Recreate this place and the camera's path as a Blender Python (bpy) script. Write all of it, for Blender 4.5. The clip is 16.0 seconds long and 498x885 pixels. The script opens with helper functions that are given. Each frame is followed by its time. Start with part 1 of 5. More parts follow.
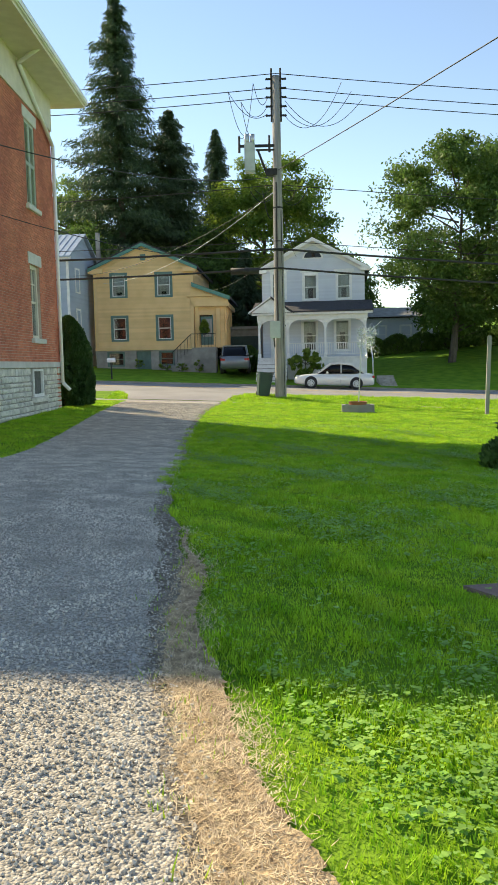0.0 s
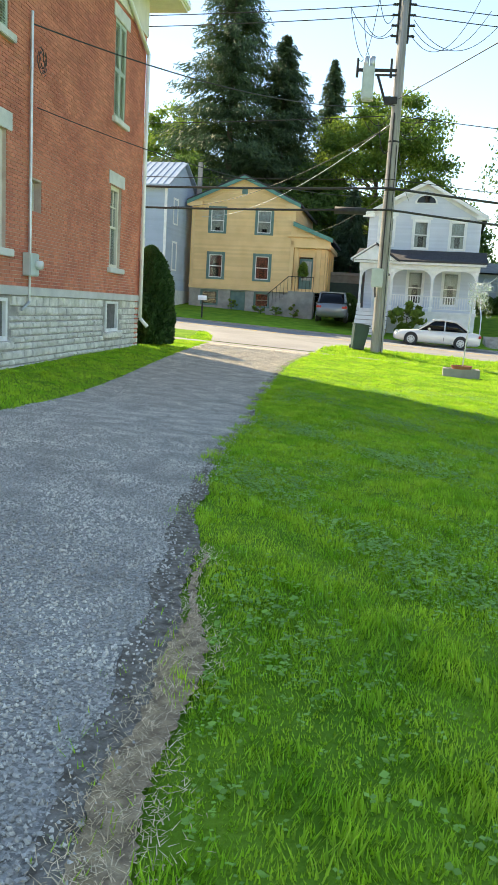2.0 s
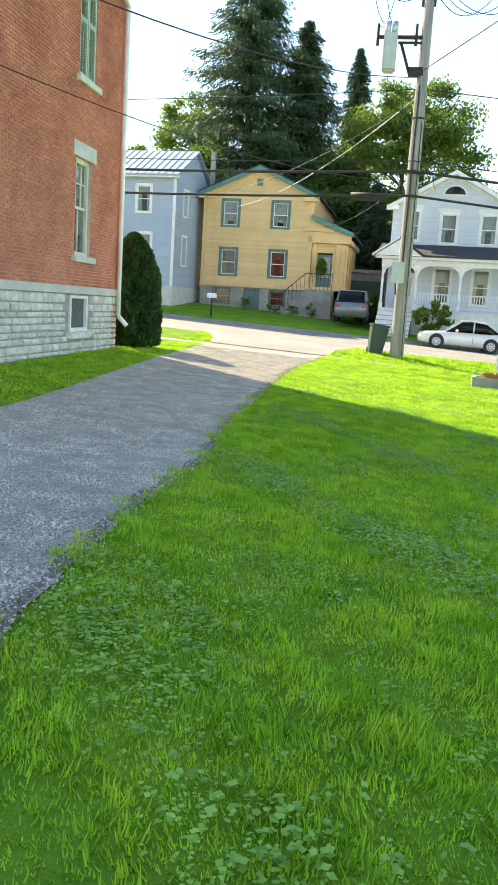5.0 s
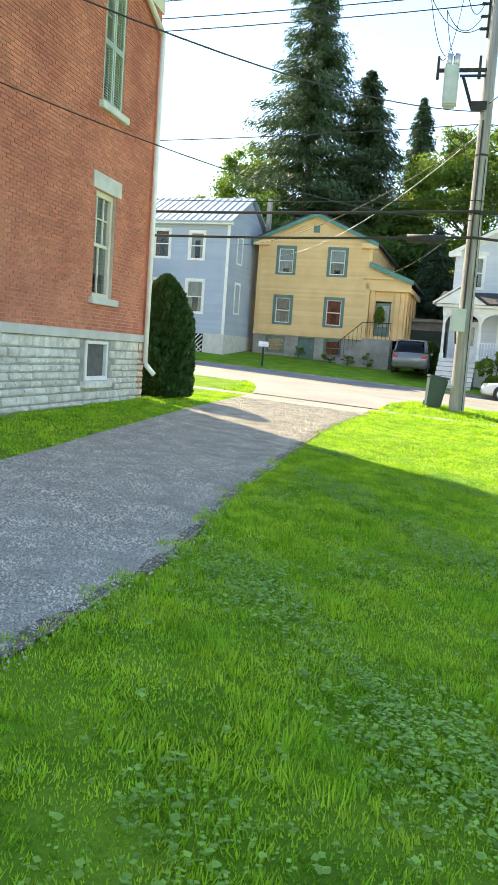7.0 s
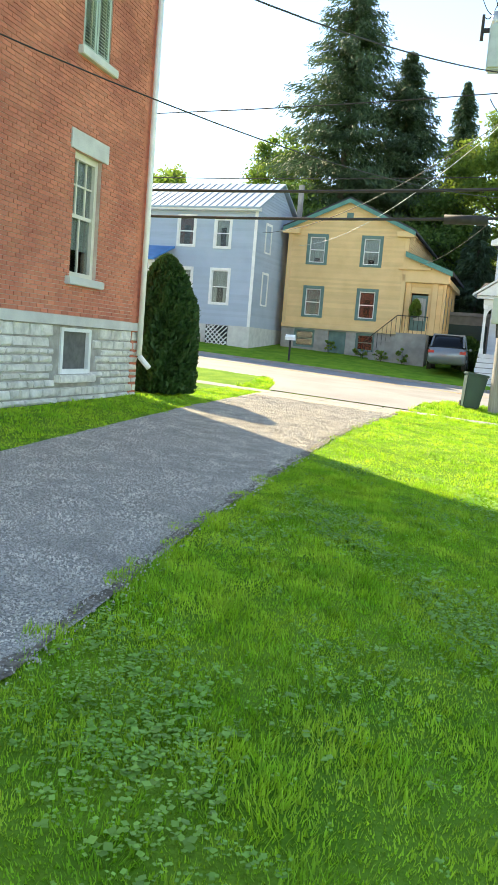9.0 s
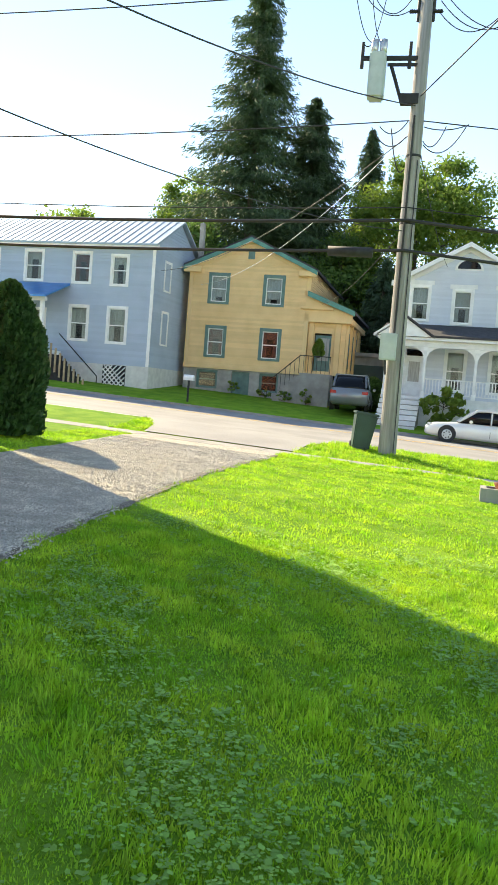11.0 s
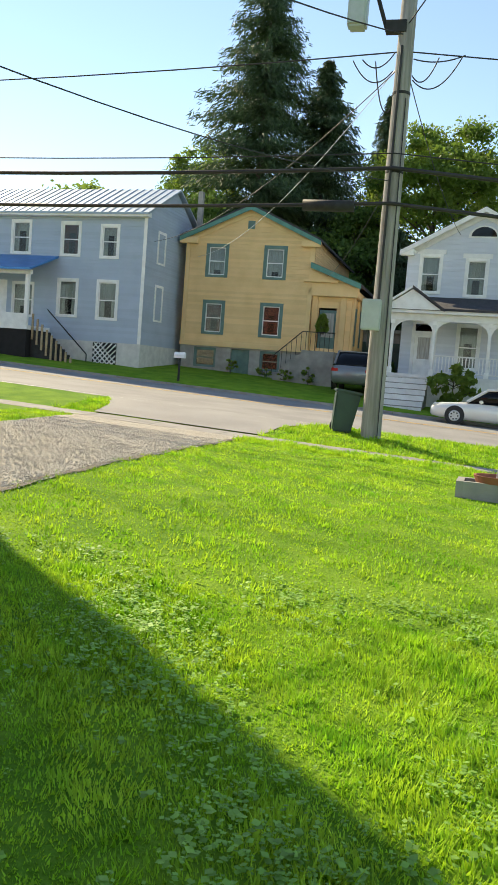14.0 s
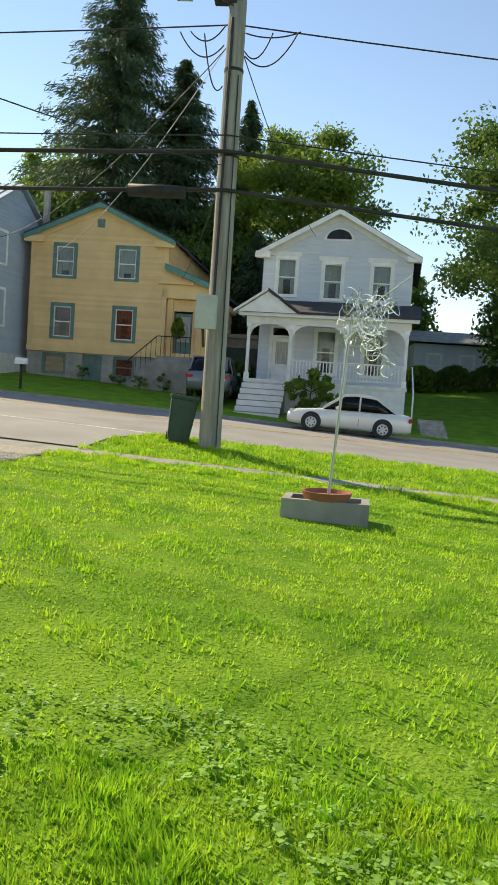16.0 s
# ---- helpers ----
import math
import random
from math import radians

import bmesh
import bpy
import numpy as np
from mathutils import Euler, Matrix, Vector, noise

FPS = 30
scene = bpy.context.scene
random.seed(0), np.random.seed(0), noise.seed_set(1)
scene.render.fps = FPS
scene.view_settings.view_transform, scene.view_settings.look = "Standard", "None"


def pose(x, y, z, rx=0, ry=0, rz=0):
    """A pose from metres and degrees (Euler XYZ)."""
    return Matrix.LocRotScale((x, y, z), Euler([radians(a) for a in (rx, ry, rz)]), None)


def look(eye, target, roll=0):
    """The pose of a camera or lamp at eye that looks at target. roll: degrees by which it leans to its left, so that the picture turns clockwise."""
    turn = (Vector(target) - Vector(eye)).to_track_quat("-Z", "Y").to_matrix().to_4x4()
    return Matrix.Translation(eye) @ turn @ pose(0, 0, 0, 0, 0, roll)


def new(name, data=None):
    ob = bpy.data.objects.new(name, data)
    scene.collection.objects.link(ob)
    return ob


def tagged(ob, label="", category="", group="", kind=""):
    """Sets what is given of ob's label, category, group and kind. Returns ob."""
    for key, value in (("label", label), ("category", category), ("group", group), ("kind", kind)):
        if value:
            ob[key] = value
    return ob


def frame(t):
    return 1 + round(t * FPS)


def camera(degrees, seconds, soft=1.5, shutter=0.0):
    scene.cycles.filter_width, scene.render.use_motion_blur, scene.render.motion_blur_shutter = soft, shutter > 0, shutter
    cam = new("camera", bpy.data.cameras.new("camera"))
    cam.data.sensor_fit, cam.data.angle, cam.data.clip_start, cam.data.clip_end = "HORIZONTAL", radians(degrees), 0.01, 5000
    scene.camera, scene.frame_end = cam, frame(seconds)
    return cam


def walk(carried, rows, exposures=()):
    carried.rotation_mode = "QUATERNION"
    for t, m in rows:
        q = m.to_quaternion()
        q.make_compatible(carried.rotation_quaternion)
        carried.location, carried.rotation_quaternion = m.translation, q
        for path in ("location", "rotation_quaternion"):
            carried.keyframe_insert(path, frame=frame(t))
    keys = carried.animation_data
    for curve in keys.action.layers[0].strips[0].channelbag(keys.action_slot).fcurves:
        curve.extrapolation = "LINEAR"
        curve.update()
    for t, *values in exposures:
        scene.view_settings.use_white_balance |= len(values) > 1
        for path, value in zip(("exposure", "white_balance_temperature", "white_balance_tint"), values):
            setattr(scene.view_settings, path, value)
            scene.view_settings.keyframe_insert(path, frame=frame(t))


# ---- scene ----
cam = camera(34.5, 16.0)
PATH = [
    (0, (-0.548, -6.172, 1.399), (-0.577, -4.182, 1.204), -1.2),
    (0.5, (-0.595, -5.566, 1.42), (-0.743, -3.587, 1.174), 0.5),
    (1, (-0.585, -5.095, 1.424), (-0.737, -3.119, 1.15), 0.6),
    (1.5, (-0.464, -4.564, 1.427), (-0.593, -2.592, 1.12), 1.8),
    (2, (-0.42, -4.023, 1.451), (-0.667, -2.067, 1.117), 3.3),
    (2.5, (-0.411, -3.518, 1.465), (-0.632, -1.556, 1.146), 3.8),
    (3, (-0.455, -2.931, 1.451), (-0.85, -1.008, 1.069), 4.7),
    (3.5, (-0.411, -2.46, 1.475), (-0.756, -0.525, 1.106), 3.1),
    (4, (-0.358, -1.893, 1.436), (-0.629, 0.054, 1.065), 2.9),
    (4.2, (-0.318, -1.621, 1.437), (-0.617, 0.32, 1.06), 3.2),
    (6.3, (0.094, 0.692, 1.362), (-0.227, 2.652, 1.128), 4.3),
    (6.5, (0.095, 0.925, 1.406), (-0.276, 2.877, 1.175), 4.4),
    (7, (0.049, 1.45, 1.405), (-0.42, 3.381, 1.178), 4.1),
    (7.5, (0.022, 2.046, 1.385), (-0.485, 3.965, 1.14), 3.9),
    (8, (-0.004, 2.583, 1.407), (-0.534, 4.491, 1.129), 4.1),
    (8.2, (-0.032, 2.799, 1.423), (-0.558, 4.708, 1.141), 4.2),
    (10.3, (0.492, 5.319, 1.269), (-0.122, 7.217, 1.12), 5.8),
    (10.5, (0.582, 5.479, 1.266), (0.003, 7.388, 1.128), 5.5),
    (11, (0.829, 5.744, 1.318), (0.443, 7.703, 1.194), 4.5),
    (11.5, (1.1, 6.082, 1.342), (0.716, 8.037, 1.164), 5.3),
    (12, (1.257, 6.486, 1.348), (0.806, 8.423, 1.139), 4.9),
    (12.5, (1.41, 6.965, 1.308), (0.832, 8.871, 1.122), 4.3),
    (13, (1.516, 7.455, 1.294), (0.904, 9.355, 1.166), 4.1),
    (13.5, (1.672, 7.958, 1.283), (1.165, 9.888, 1.148), 4.3),
    (14, (1.797, 8.458, 1.278), (1.345, 10.399, 1.104), 4.4),
    (14.5, (1.895, 8.955, 1.282), (1.478, 10.903, 1.105), 4.2),
    (15, (2.032, 9.395, 1.272), (1.658, 11.353, 1.111), 4.6),
    (15.5, (2.195, 9.937, 1.272), (1.92, 11.913, 1.134), 4.5),
    (16, (2.421, 10.413, 1.257), (2.268, 12.402, 1.126), 3.9),
]

EXPO = [(0.0, 0.95, 7000, 10), (1.5, 1.3, 7000, 10), (2.5, 1.72, 7000, 10), (3.5, 1.8, 7000, 10), (7.0, 1.85, 7000, 10), (9.0, 1.85, 7000, 10), (10.5, 1.7, 7000, 10), (11.0, 1.6, 7000, 10), (11.5, 1.45, 7000, 10), (13.0, 1.25, 7000, 10), (14.5, 0.92, 7000, 10), (16.0, 0.8, 7000, 10)]
walk(cam, [(t, look(eye, target, roll)) for t, eye, target, roll in PATH], EXPO)

# ---- light ----
SUN_DIR = Vector((-0.755 * 0.815, 0.656 * 0.815, 0.58))
world = bpy.data.worlds.new("sky")
scene.world = world
world.use_nodes = True
wn = world.node_tree
sky = wn.nodes.new("ShaderNodeTexSky")
sky.sky_type = "NISHITA"
sky.sun_disc = False
sky.sun_elevation = math.asin(SUN_DIR.normalized().z)
sky.sun_rotation = math.atan2(SUN_DIR.x, SUN_DIR.y)
sky.dust_density = 0.0
sky.air_density = 1.0
sky.ozone_density = 1.0
wn.links.new(sky.outputs[0], wn.nodes["Background"].inputs[0])
wn.nodes["Background"].inputs[1].default_value = 0.112
sun = new("sun", bpy.data.lights.new("sun", "SUN"))
sun.data.energy, sun.data.angle, sun.data.color = 3.9, radians(0.6), (1.0, 0.87, 0.62)
sun.matrix_world = look(SUN_DIR * 60, (0, 0, 0))


# ---- materials ----
def material(name, base, second=None, scale=6.0, rough=0.8, metal=0.0, bump=0.15, fine=60.0, spread=0.12, stretch=(1, 1, 1), spec=0.4):
    m = bpy.data.materials.new(name)
    m.use_nodes = True
    nt = m.node_tree
    b = nt.nodes["Principled BSDF"]
    b.inputs["Roughness"].default_value, b.inputs["Metallic"].default_value = rough, metal
    b.inputs["Specular IOR Level"].default_value = spec
    co = nt.nodes.new("ShaderNodeTexCoord")
    mp = nt.nodes.new("ShaderNodeMapping")
    mp.inputs["Scale"].default_value = stretch
    nt.links.new(co.outputs["Object"], mp.inputs[0])
    big, small = nt.nodes.new("ShaderNodeTexNoise"), nt.nodes.new("ShaderNodeTexNoise")
    big.inputs["Scale"].default_value, small.inputs["Scale"].default_value = scale, fine
    big.inputs["Detail"].default_value, small.inputs["Detail"].default_value = 5, 3
    for n in (big, small):
        nt.links.new(mp.outputs[0], n.inputs["Vector"])
    ramp = nt.nodes.new("ShaderNodeMix")
    ramp.data_type = "RGBA"
    second = second or tuple(c * 0.75 for c in base)
    ramp.inputs["A"].default_value, ramp.inputs["B"].default_value = (*base, 1), (*second, 1)
    cut = nt.nodes.new("ShaderNodeMapRange")
    cut.inputs["From Min"].default_value, cut.inputs["From Max"].default_value = 0.35, 0.65
    nt.links.new(big.outputs["Fac"], cut.inputs["Value"])
    nt.links.new(cut.outputs[0], ramp.inputs["Factor"])
    hsv = nt.nodes.new("ShaderNodeHueSaturation")
    nt.links.new(ramp.outputs["Result"], hsv.inputs["Color"])
    info = nt.nodes.new("ShaderNodeObjectInfo")
    geo = nt.nodes.new("ShaderNodeNewGeometry")
    add = nt.nodes.new("ShaderNodeMath")
    add.operation = "ADD"
    nt.links.new(geo.outputs["Random Per Island"], add.inputs[0])
    nt.links.new(small.outputs["Fac"], add.inputs[1])
    rnd = nt.nodes.new("ShaderNodeMapRange")
    rnd.inputs["From Max"].default_value = 1.6
    rnd.inputs["To Min"].default_value, rnd.inputs["To Max"].default_value = 1 - spread * 1.6, 1 + spread * 1.6
    nt.links.new(add.outputs[0], rnd.inputs["Value"])
    add2 = nt.nodes.new("ShaderNodeMath")
    add2.operation = "MULTIPLY_ADD"
    nt.links.new(info.outputs["Random"], add2.inputs[0])
    add2.inputs[1].default_value = spread
    nt.links.new(rnd.outputs[0], add2.inputs[2])
    nt.links.new(add2.outputs[0], hsv.inputs["Value"])
    nt.links.new(hsv.outputs[0], b.inputs["Base Color"])
    if bump:
        bm = nt.nodes.new("ShaderNodeBump")
        bm.inputs["Strength"].default_value, bm.inputs["Distance"].default_value = bump, 0.02
        nt.links.new(small.outputs["Fac"], bm.inputs["Height"])
        nt.links.new(bm.outputs[0], b.inputs["Normal"])
    return m


def leafy(name, base, second, scale, trans=0.35, spread=0.22):
    m = material(name, base, second, scale, 0.55, 0, 0, 3.0, spread, spec=0.3)
    nt = m.node_tree
    b, out = nt.nodes["Principled BSDF"], nt.nodes["Material Output"]
    tr, mix = nt.nodes.new("ShaderNodeBsdfTranslucent"), nt.nodes.new("ShaderNodeMixShader")
    nt.links.new(b.inputs["Base Color"].links[0].from_socket, tr.inputs[0])
    mix.inputs[0].default_value = trans
    nt.links.new(b.outputs[0], mix.inputs[1])
    nt.links.new(tr.outputs[0], mix.inputs[2])
    nt.links.new(mix.outputs[0], out.inputs[0])
    return m


def glassy(name, tint=(0.75, 0.8, 0.8)):
    m = bpy.data.materials.new(name)
    m.use_nodes = True
    nt = m.node_tree
    out = nt.nodes["Material Output"]
    gl, tr, mix, fr = (nt.nodes.new("ShaderNodeBsdf" + "Glossy"), nt.nodes.new("ShaderNodeBsdfTransparent"), nt.nodes.new("ShaderNodeMixShader"), nt.nodes.new("ShaderNodeLayerWeight"))
    gl.inputs["Roughness"].default_value = 0.03
    tr.inputs[0].default_value = (*tint, 1)
    steep, share = nt.nodes.new("ShaderNodeMath"), nt.nodes.new("ShaderNodeMath")
    steep.operation, steep.inputs[1].default_value = "POWER", 4.5
    share.operation, share.inputs[1].default_value, share.inputs[2].default_value = "MULTIPLY_ADD", 0.85, 0.035
    nt.links.new(fr.outputs["Facing"], steep.inputs[0])
    nt.links.new(steep.outputs[0], share.inputs[0])
    nt.links.new(share.outputs[0], mix.inputs[0])
    nt.links.new(tr.outputs[0], mix.inputs[1])
    nt.links.new(gl.outputs[0], mix.inputs[2])
    nt.links.new(mix.outputs[0], out.inputs[0])
    return m


def pebbly(name, low, high, scale, tint, bump):
    """Small stones of differing grey over slow stains."""
    m = material(name, low, tuple(c * 0.7 for c in low), 0.9, 0.92, 0, 0, 75, 0.1, spec=0.25)
    nt = m.node_tree
    b = nt.nodes["Principled BSDF"]
    co, vo, bm, mix, fade = (nt.nodes.new("ShaderNode" + k) for k in ("TexCoord", "TexVoronoi", "Bump", "Mix", "Math"))
    vo.inputs["Scale"].default_value = scale
    nt.links.new(co.outputs["Object"], vo.inputs["Vector"])
    sep = nt.nodes.new("ShaderNodeSeparateColor")
    nt.links.new(vo.outputs["Color"], sep.inputs[0])
    fade.operation, fade.inputs[1].default_value = "POWER", tint
    nt.links.new(sep.outputs[0], fade.inputs[0])
    mix.data_type = "RGBA"
    nt.links.new(fade.outputs[0], mix.inputs["Factor"])
    nt.links.new(b.inputs["Base Color"].links[0].from_socket, mix.inputs["A"])
    mix.inputs["B"].default_value = (*high, 1)
    nt.links.new(mix.outputs["Result"], b.inputs["Base Color"])
    bm.invert = True
    bm.inputs["Strength"].default_value, bm.inputs["Distance"].default_value = bump, 0.02
    nt.links.new(vo.outputs["Distance"], bm.inputs["Height"])
    nt.links.new(bm.outputs[0], b.inputs["Normal"])
    return m


GRASS = leafy("grass_blades", (0.19, 0.37, 0.016), (0.36, 0.49, 0.032), 2.4, 0.45, 0.38)
LAWN = material("lawn_soil", (0.09, 0.19, 0.013), (0.16, 0.27, 0.022), 1.6, 0.95, 0, 1.0, 38, 0.34, spec=0.1)
CLOVER = leafy("clover_leaf", (0.19, 0.36, 0.05), (0.27, 0.44, 0.08), 2.0, 0.25, 0.3)
DEAD = material("dry_thatch", (0.42, 0.31, 0.18), (0.2, 0.145, 0.09), 16, 0.95, 0, 0.9, 70, 0.3, spec=0.1)
STRAW = material("straw", (0.68, 0.55, 0.36), (0.48, 0.36, 0.21), 8, 0.85, 0, 0, 40, 0.3, spec=0.2)
EARTH = material("damp_earth", (0.11, 0.09, 0.065), (0.24, 0.21, 0.165), 22, 0.95, 0, 0.9, 60, 0.25, spec=0.15)
GRAVEL = pebbly("gravel_bed", (0.25, 0.227, 0.185), (0.6, 0.55, 0.46), 88, 1.1, 0.5)
STONELET = material("gravel_stone", (0.6, 0.55, 0.46), (0.32, 0.29, 0.245), 3, 0.8, 0, 0.2, 30, 0.34)
ASPHALT = material("road_asphalt", (0.3, 0.288, 0.268), (0.245, 0.235, 0.22), 0.6, 0.85, 0, 0.3, 90, 0.1)
CONCRETE = material("concrete", (0.33, 0.315, 0.285), (0.24, 0.23, 0.21), 2.5, 0.9, 0, 0.3, 60, 0.12)
PAINT_Y = material("road_line_paint", (0.75, 0.45, 0.1), (0.45, 0.33, 0.14), 2, 0.7, 0, 0.1)
PAINT_W = material("road_white_paint", (0.7, 0.69, 0.65), (0.4, 0.39, 0.37), 2, 0.7, 0, 0.1)
BRICK = material("red_brick", (0.56, 0.2, 0.12), (0.43, 0.135, 0.085), 1.3, 0.88, 0, 0.35, 40, 0.17)
MORTAR = material("brick_mortar", (0.6, 0.48, 0.4), (0.45, 0.33, 0.28), 3, 0.95, 0, 0.4)
LIME = material("limestone", (0.7, 0.675, 0.61), (0.47, 0.45, 0.405), 4.5, 0.9, 0, 1.0, 26, 0.2)
JOINT = material("grey_lime_mortar", (0.4, 0.38, 0.34), (0.26, 0.245, 0.22), 5, 0.95, 0, 0.5)
LIME_SMOOTH = material("dressed_stone", (0.6, 0.59, 0.55), (0.5, 0.49, 0.46), 3, 0.85, 0, 0.2)
TRIM = material("cream_trim_paint", (0.68, 0.64, 0.53), (0.6, 0.56, 0.46), 3, 0.6, 0, 0.05)
WHITE = material("white_paint", (0.78, 0.78, 0.76), (0.68, 0.68, 0.66), 3, 0.55, 0, 0.05)
SHUTTER = material("faded_green_shutter", (0.42, 0.48, 0.41), (0.34, 0.4, 0.34), 4, 0.7, 0, 0.1)
YELLOW = material("yellow_clapboard", (0.76, 0.54, 0.27), (0.69, 0.48, 0.23), 1.2, 0.7, 0, 0.1, 25, 0.07)
GREEN_TRIM = material("green_trim", (0.12, 0.2, 0.18), (0.09, 0.155, 0.14), 4, 0.6, 0, 0.05)
TEAL = material("teal_roof_edge", (0.1, 0.26, 0.22), (0.08, 0.2, 0.17), 4, 0.6, 0, 0.05)
BLUE = material("blue_vinyl_siding", (0.4, 0.47, 0.56), (0.36, 0.43, 0.52), 1, 0.6, 0, 0.05, 25, 0.05)
PALE = material("pale_blue_siding", (0.6, 0.63, 0.68), (0.55, 0.58, 0.64), 1, 0.65, 0, 0.05, 25, 0.05)
METALROOF = material("metal_roof", (0.36, 0.43, 0.5), (0.3, 0.37, 0.44), 2, 0.5, 0.4, 0.03)
BLUEROOF = material("blue_metal_roof", (0.06, 0.22, 0.5), (0.05, 0.18, 0.42), 2, 0.4, 0.3, 0.03)
SHINGLE = material("dark_shingle", (0.035, 0.035, 0.04), (0.055, 0.052, 0.055), 5, 0.9, 0, 0.5, 40, 0.2)
# Near-black: the lack of light inside rooms and hollows is put into the colour.
DARK = material("unlit_black", (0.02, 0.02, 0.022), (0.03, 0.03, 0.03), 3, 0.9, 0, 0)
CURTAIN = material("net_curtain", (0.5, 0.48, 0.44), (0.32, 0.3, 0.27), 4, 0.9, 0, 0.1, 20, 0.1, (6, 6, 0.4))
# Curtain red; on the yellow house it paints the reflected brick house.
REDCURT_REFL = material("red_curtain_reflection", (0.16, 0.07, 0.06), (0.1, 0.05, 0.045), 4, 0.9, 0, 0.1, 20, 0.1, (8, 8, 0.4))
GLASS = glassy("window_glass")
CARGLASS = glassy("car_glass", (0.12, 0.13, 0.13))
POLEWOOD = material("weathered_pole_wood", (0.31, 0.297, 0.277), (0.19, 0.18, 0.165), 3, 0.9, 0, 0.5, 30, 0.15, (4, 4, 0.25))
STEEL = material("galvanised_steel", (0.5, 0.52, 0.53), (0.4, 0.42, 0.43), 5, 0.4, 0.6, 0.03)
GREYBOX = material("grey_enclosure", (0.45, 0.5, 0.48), (0.38, 0.43, 0.41), 4, 0.5, 0.1, 0.03)
SCREEN = material("dusty_wire_screen", (0.13, 0.13, 0.12), (0.09, 0.09, 0.085), 8, 0.8, 0, 0.2, 90, 0.15)
BLACK = material("black_rubber", (0.018, 0.018, 0.018), (0.03, 0.03, 0.03), 6, 0.7, 0, 0.05)
CABLE = material("black_cable", (0.02, 0.02, 0.022), (0.035, 0.035, 0.035), 2, 0.6, 0, 0)
BINMAT = material("green_plastic_bin", (0.035, 0.07, 0.06), (0.03, 0.055, 0.05), 3, 0.5, 0, 0.05)
SILVER = material("silver_car_paint", (0.66, 0.65, 0.61), (0.62, 0.61, 0.57), 1, 0.3, 0.15, 0)
GREYCAR = material("grey_suv_paint", (0.2, 0.215, 0.23), (0.18, 0.19, 0.2), 1, 0.3, 0.4, 0)
REDLENS = material("red_lens", (0.4, 0.02, 0.02), None, 3, 0.2, 0, 0)
CLEAR = material("lamp_lens", (0.7, 0.7, 0.68), None, 3, 0.15, 0, 0)
BARK = material("bark", (0.1, 0.085, 0.065), (0.06, 0.05, 0.04), 4, 0.95, 0, 0.9, 20, 0.2, (3, 3, 0.5))
SPRUCE = leafy("spruce_needles", (0.042, 0.072, 0.034), (0.062, 0.1, 0.042), 0.6, 0.25)
MAPLE = leafy("maple_leaves", (0.18, 0.25, 0.035), (0.1, 0.17, 0.03), 0.35, 0.55)
# Darker copy of the leaf green with the crowns' shade put into its colour.
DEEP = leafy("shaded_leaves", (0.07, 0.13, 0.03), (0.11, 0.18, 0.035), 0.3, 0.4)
CEDAR = leafy("cedar_foliage", (0.028, 0.07, 0.018), (0.04, 0.09, 0.022), 2, 0.2)
TERRA = material("terracotta", (0.3, 0.11, 0.06), (0.22, 0.09, 0.055), 5, 0.85, 0, 0.2)
WIRE = material("bright_wire", (0.75, 0.75, 0.74), None, 4, 0.22, 0.9, 0)
RAWWOOD = material("new_deck_wood", (0.42, 0.32, 0.2), (0.33, 0.25, 0.15), 4, 0.85, 0, 0.2, 30, 0.12, (1, 1, 5))
CARPET = material("black_porch_skirt", (0.02, 0.018, 0.018), None, 4, 0.9, 0, 0.1)
FLAG = material("red_flagstone", (0.3, 0.19, 0.15), (0.22, 0.15, 0.12), 3, 0.9, 0, 0.4)


# ---- building helpers ----
def finish(name, bm, mat, smooth=False):
    me = bpy.data.meshes.new(name)
    bmesh.ops.recalc_face_normals(bm, faces=bm.faces)
    bm.to_mesh(me)
    bm.free()
    if smooth:
        for p in me.polygons:
            p.use_smooth = True
    me.materials.append(mat)
    return me


def part(name, bm, mat, parent, label="", smooth=False):
    ob = new(name, finish(name, bm, mat, smooth))
    ob.parent = parent
    return tagged(ob, label)


def thing(name, label, category, m, group="", kind=""):
    ob = new(name)
    ob.empty_display_size = 0.3
    ob.matrix_world = m
    return tagged(ob, label, category, group, kind)


def box(x0, x1, y0, y1, z0, z1, bm=None, bevel=0.0):
    one = bmesh.new()
    v = [one.verts.new((x, y, z)) for z in (z0, z1) for x, y in ((x0, y0), (x1, y0), (x1, y1), (x0, y1))]
    for f in ((3, 2, 1, 0), (4, 5, 6, 7), (0, 1, 5, 4), (1, 2, 6, 5), (2, 3, 7, 6), (3, 0, 4, 7)):
        one.faces.new([v[i] for i in f])
    if bevel:
        bmesh.ops.bevel(one, geom=one.edges[:], offset=bevel, segments=2, affect="EDGES")
    if bm is None:
        return one
    me = bpy.data.meshes.new("tmp")
    one.to_mesh(me)
    one.free()
    bm.from_mesh(me)
    bpy.data.meshes.remove(me)
    return bm


def tube(a, b, r0, r1=None, n=10, bm=None):
    bm = bm or bmesh.new()
    a, b = Vector(a), Vector(b)
    r1 = r0 if r1 is None else r1
    q = (b - a).to_track_quat("Z", "Y")
    rings = [[bm.verts.new(c + q @ Vector((r * math.cos(2 * math.pi * k / n), r * math.sin(2 * math.pi * k / n), 0))) for k in range(n)] for c, r in ((a, r0), (b, r1))]
    for k in range(n):
        bm.faces.new((rings[0][k], rings[0][(k + 1) % n], rings[1][(k + 1) % n], rings[1][k]))
    bm.faces.new(rings[0][::-1])
    bm.faces.new(rings[1])
    return bm


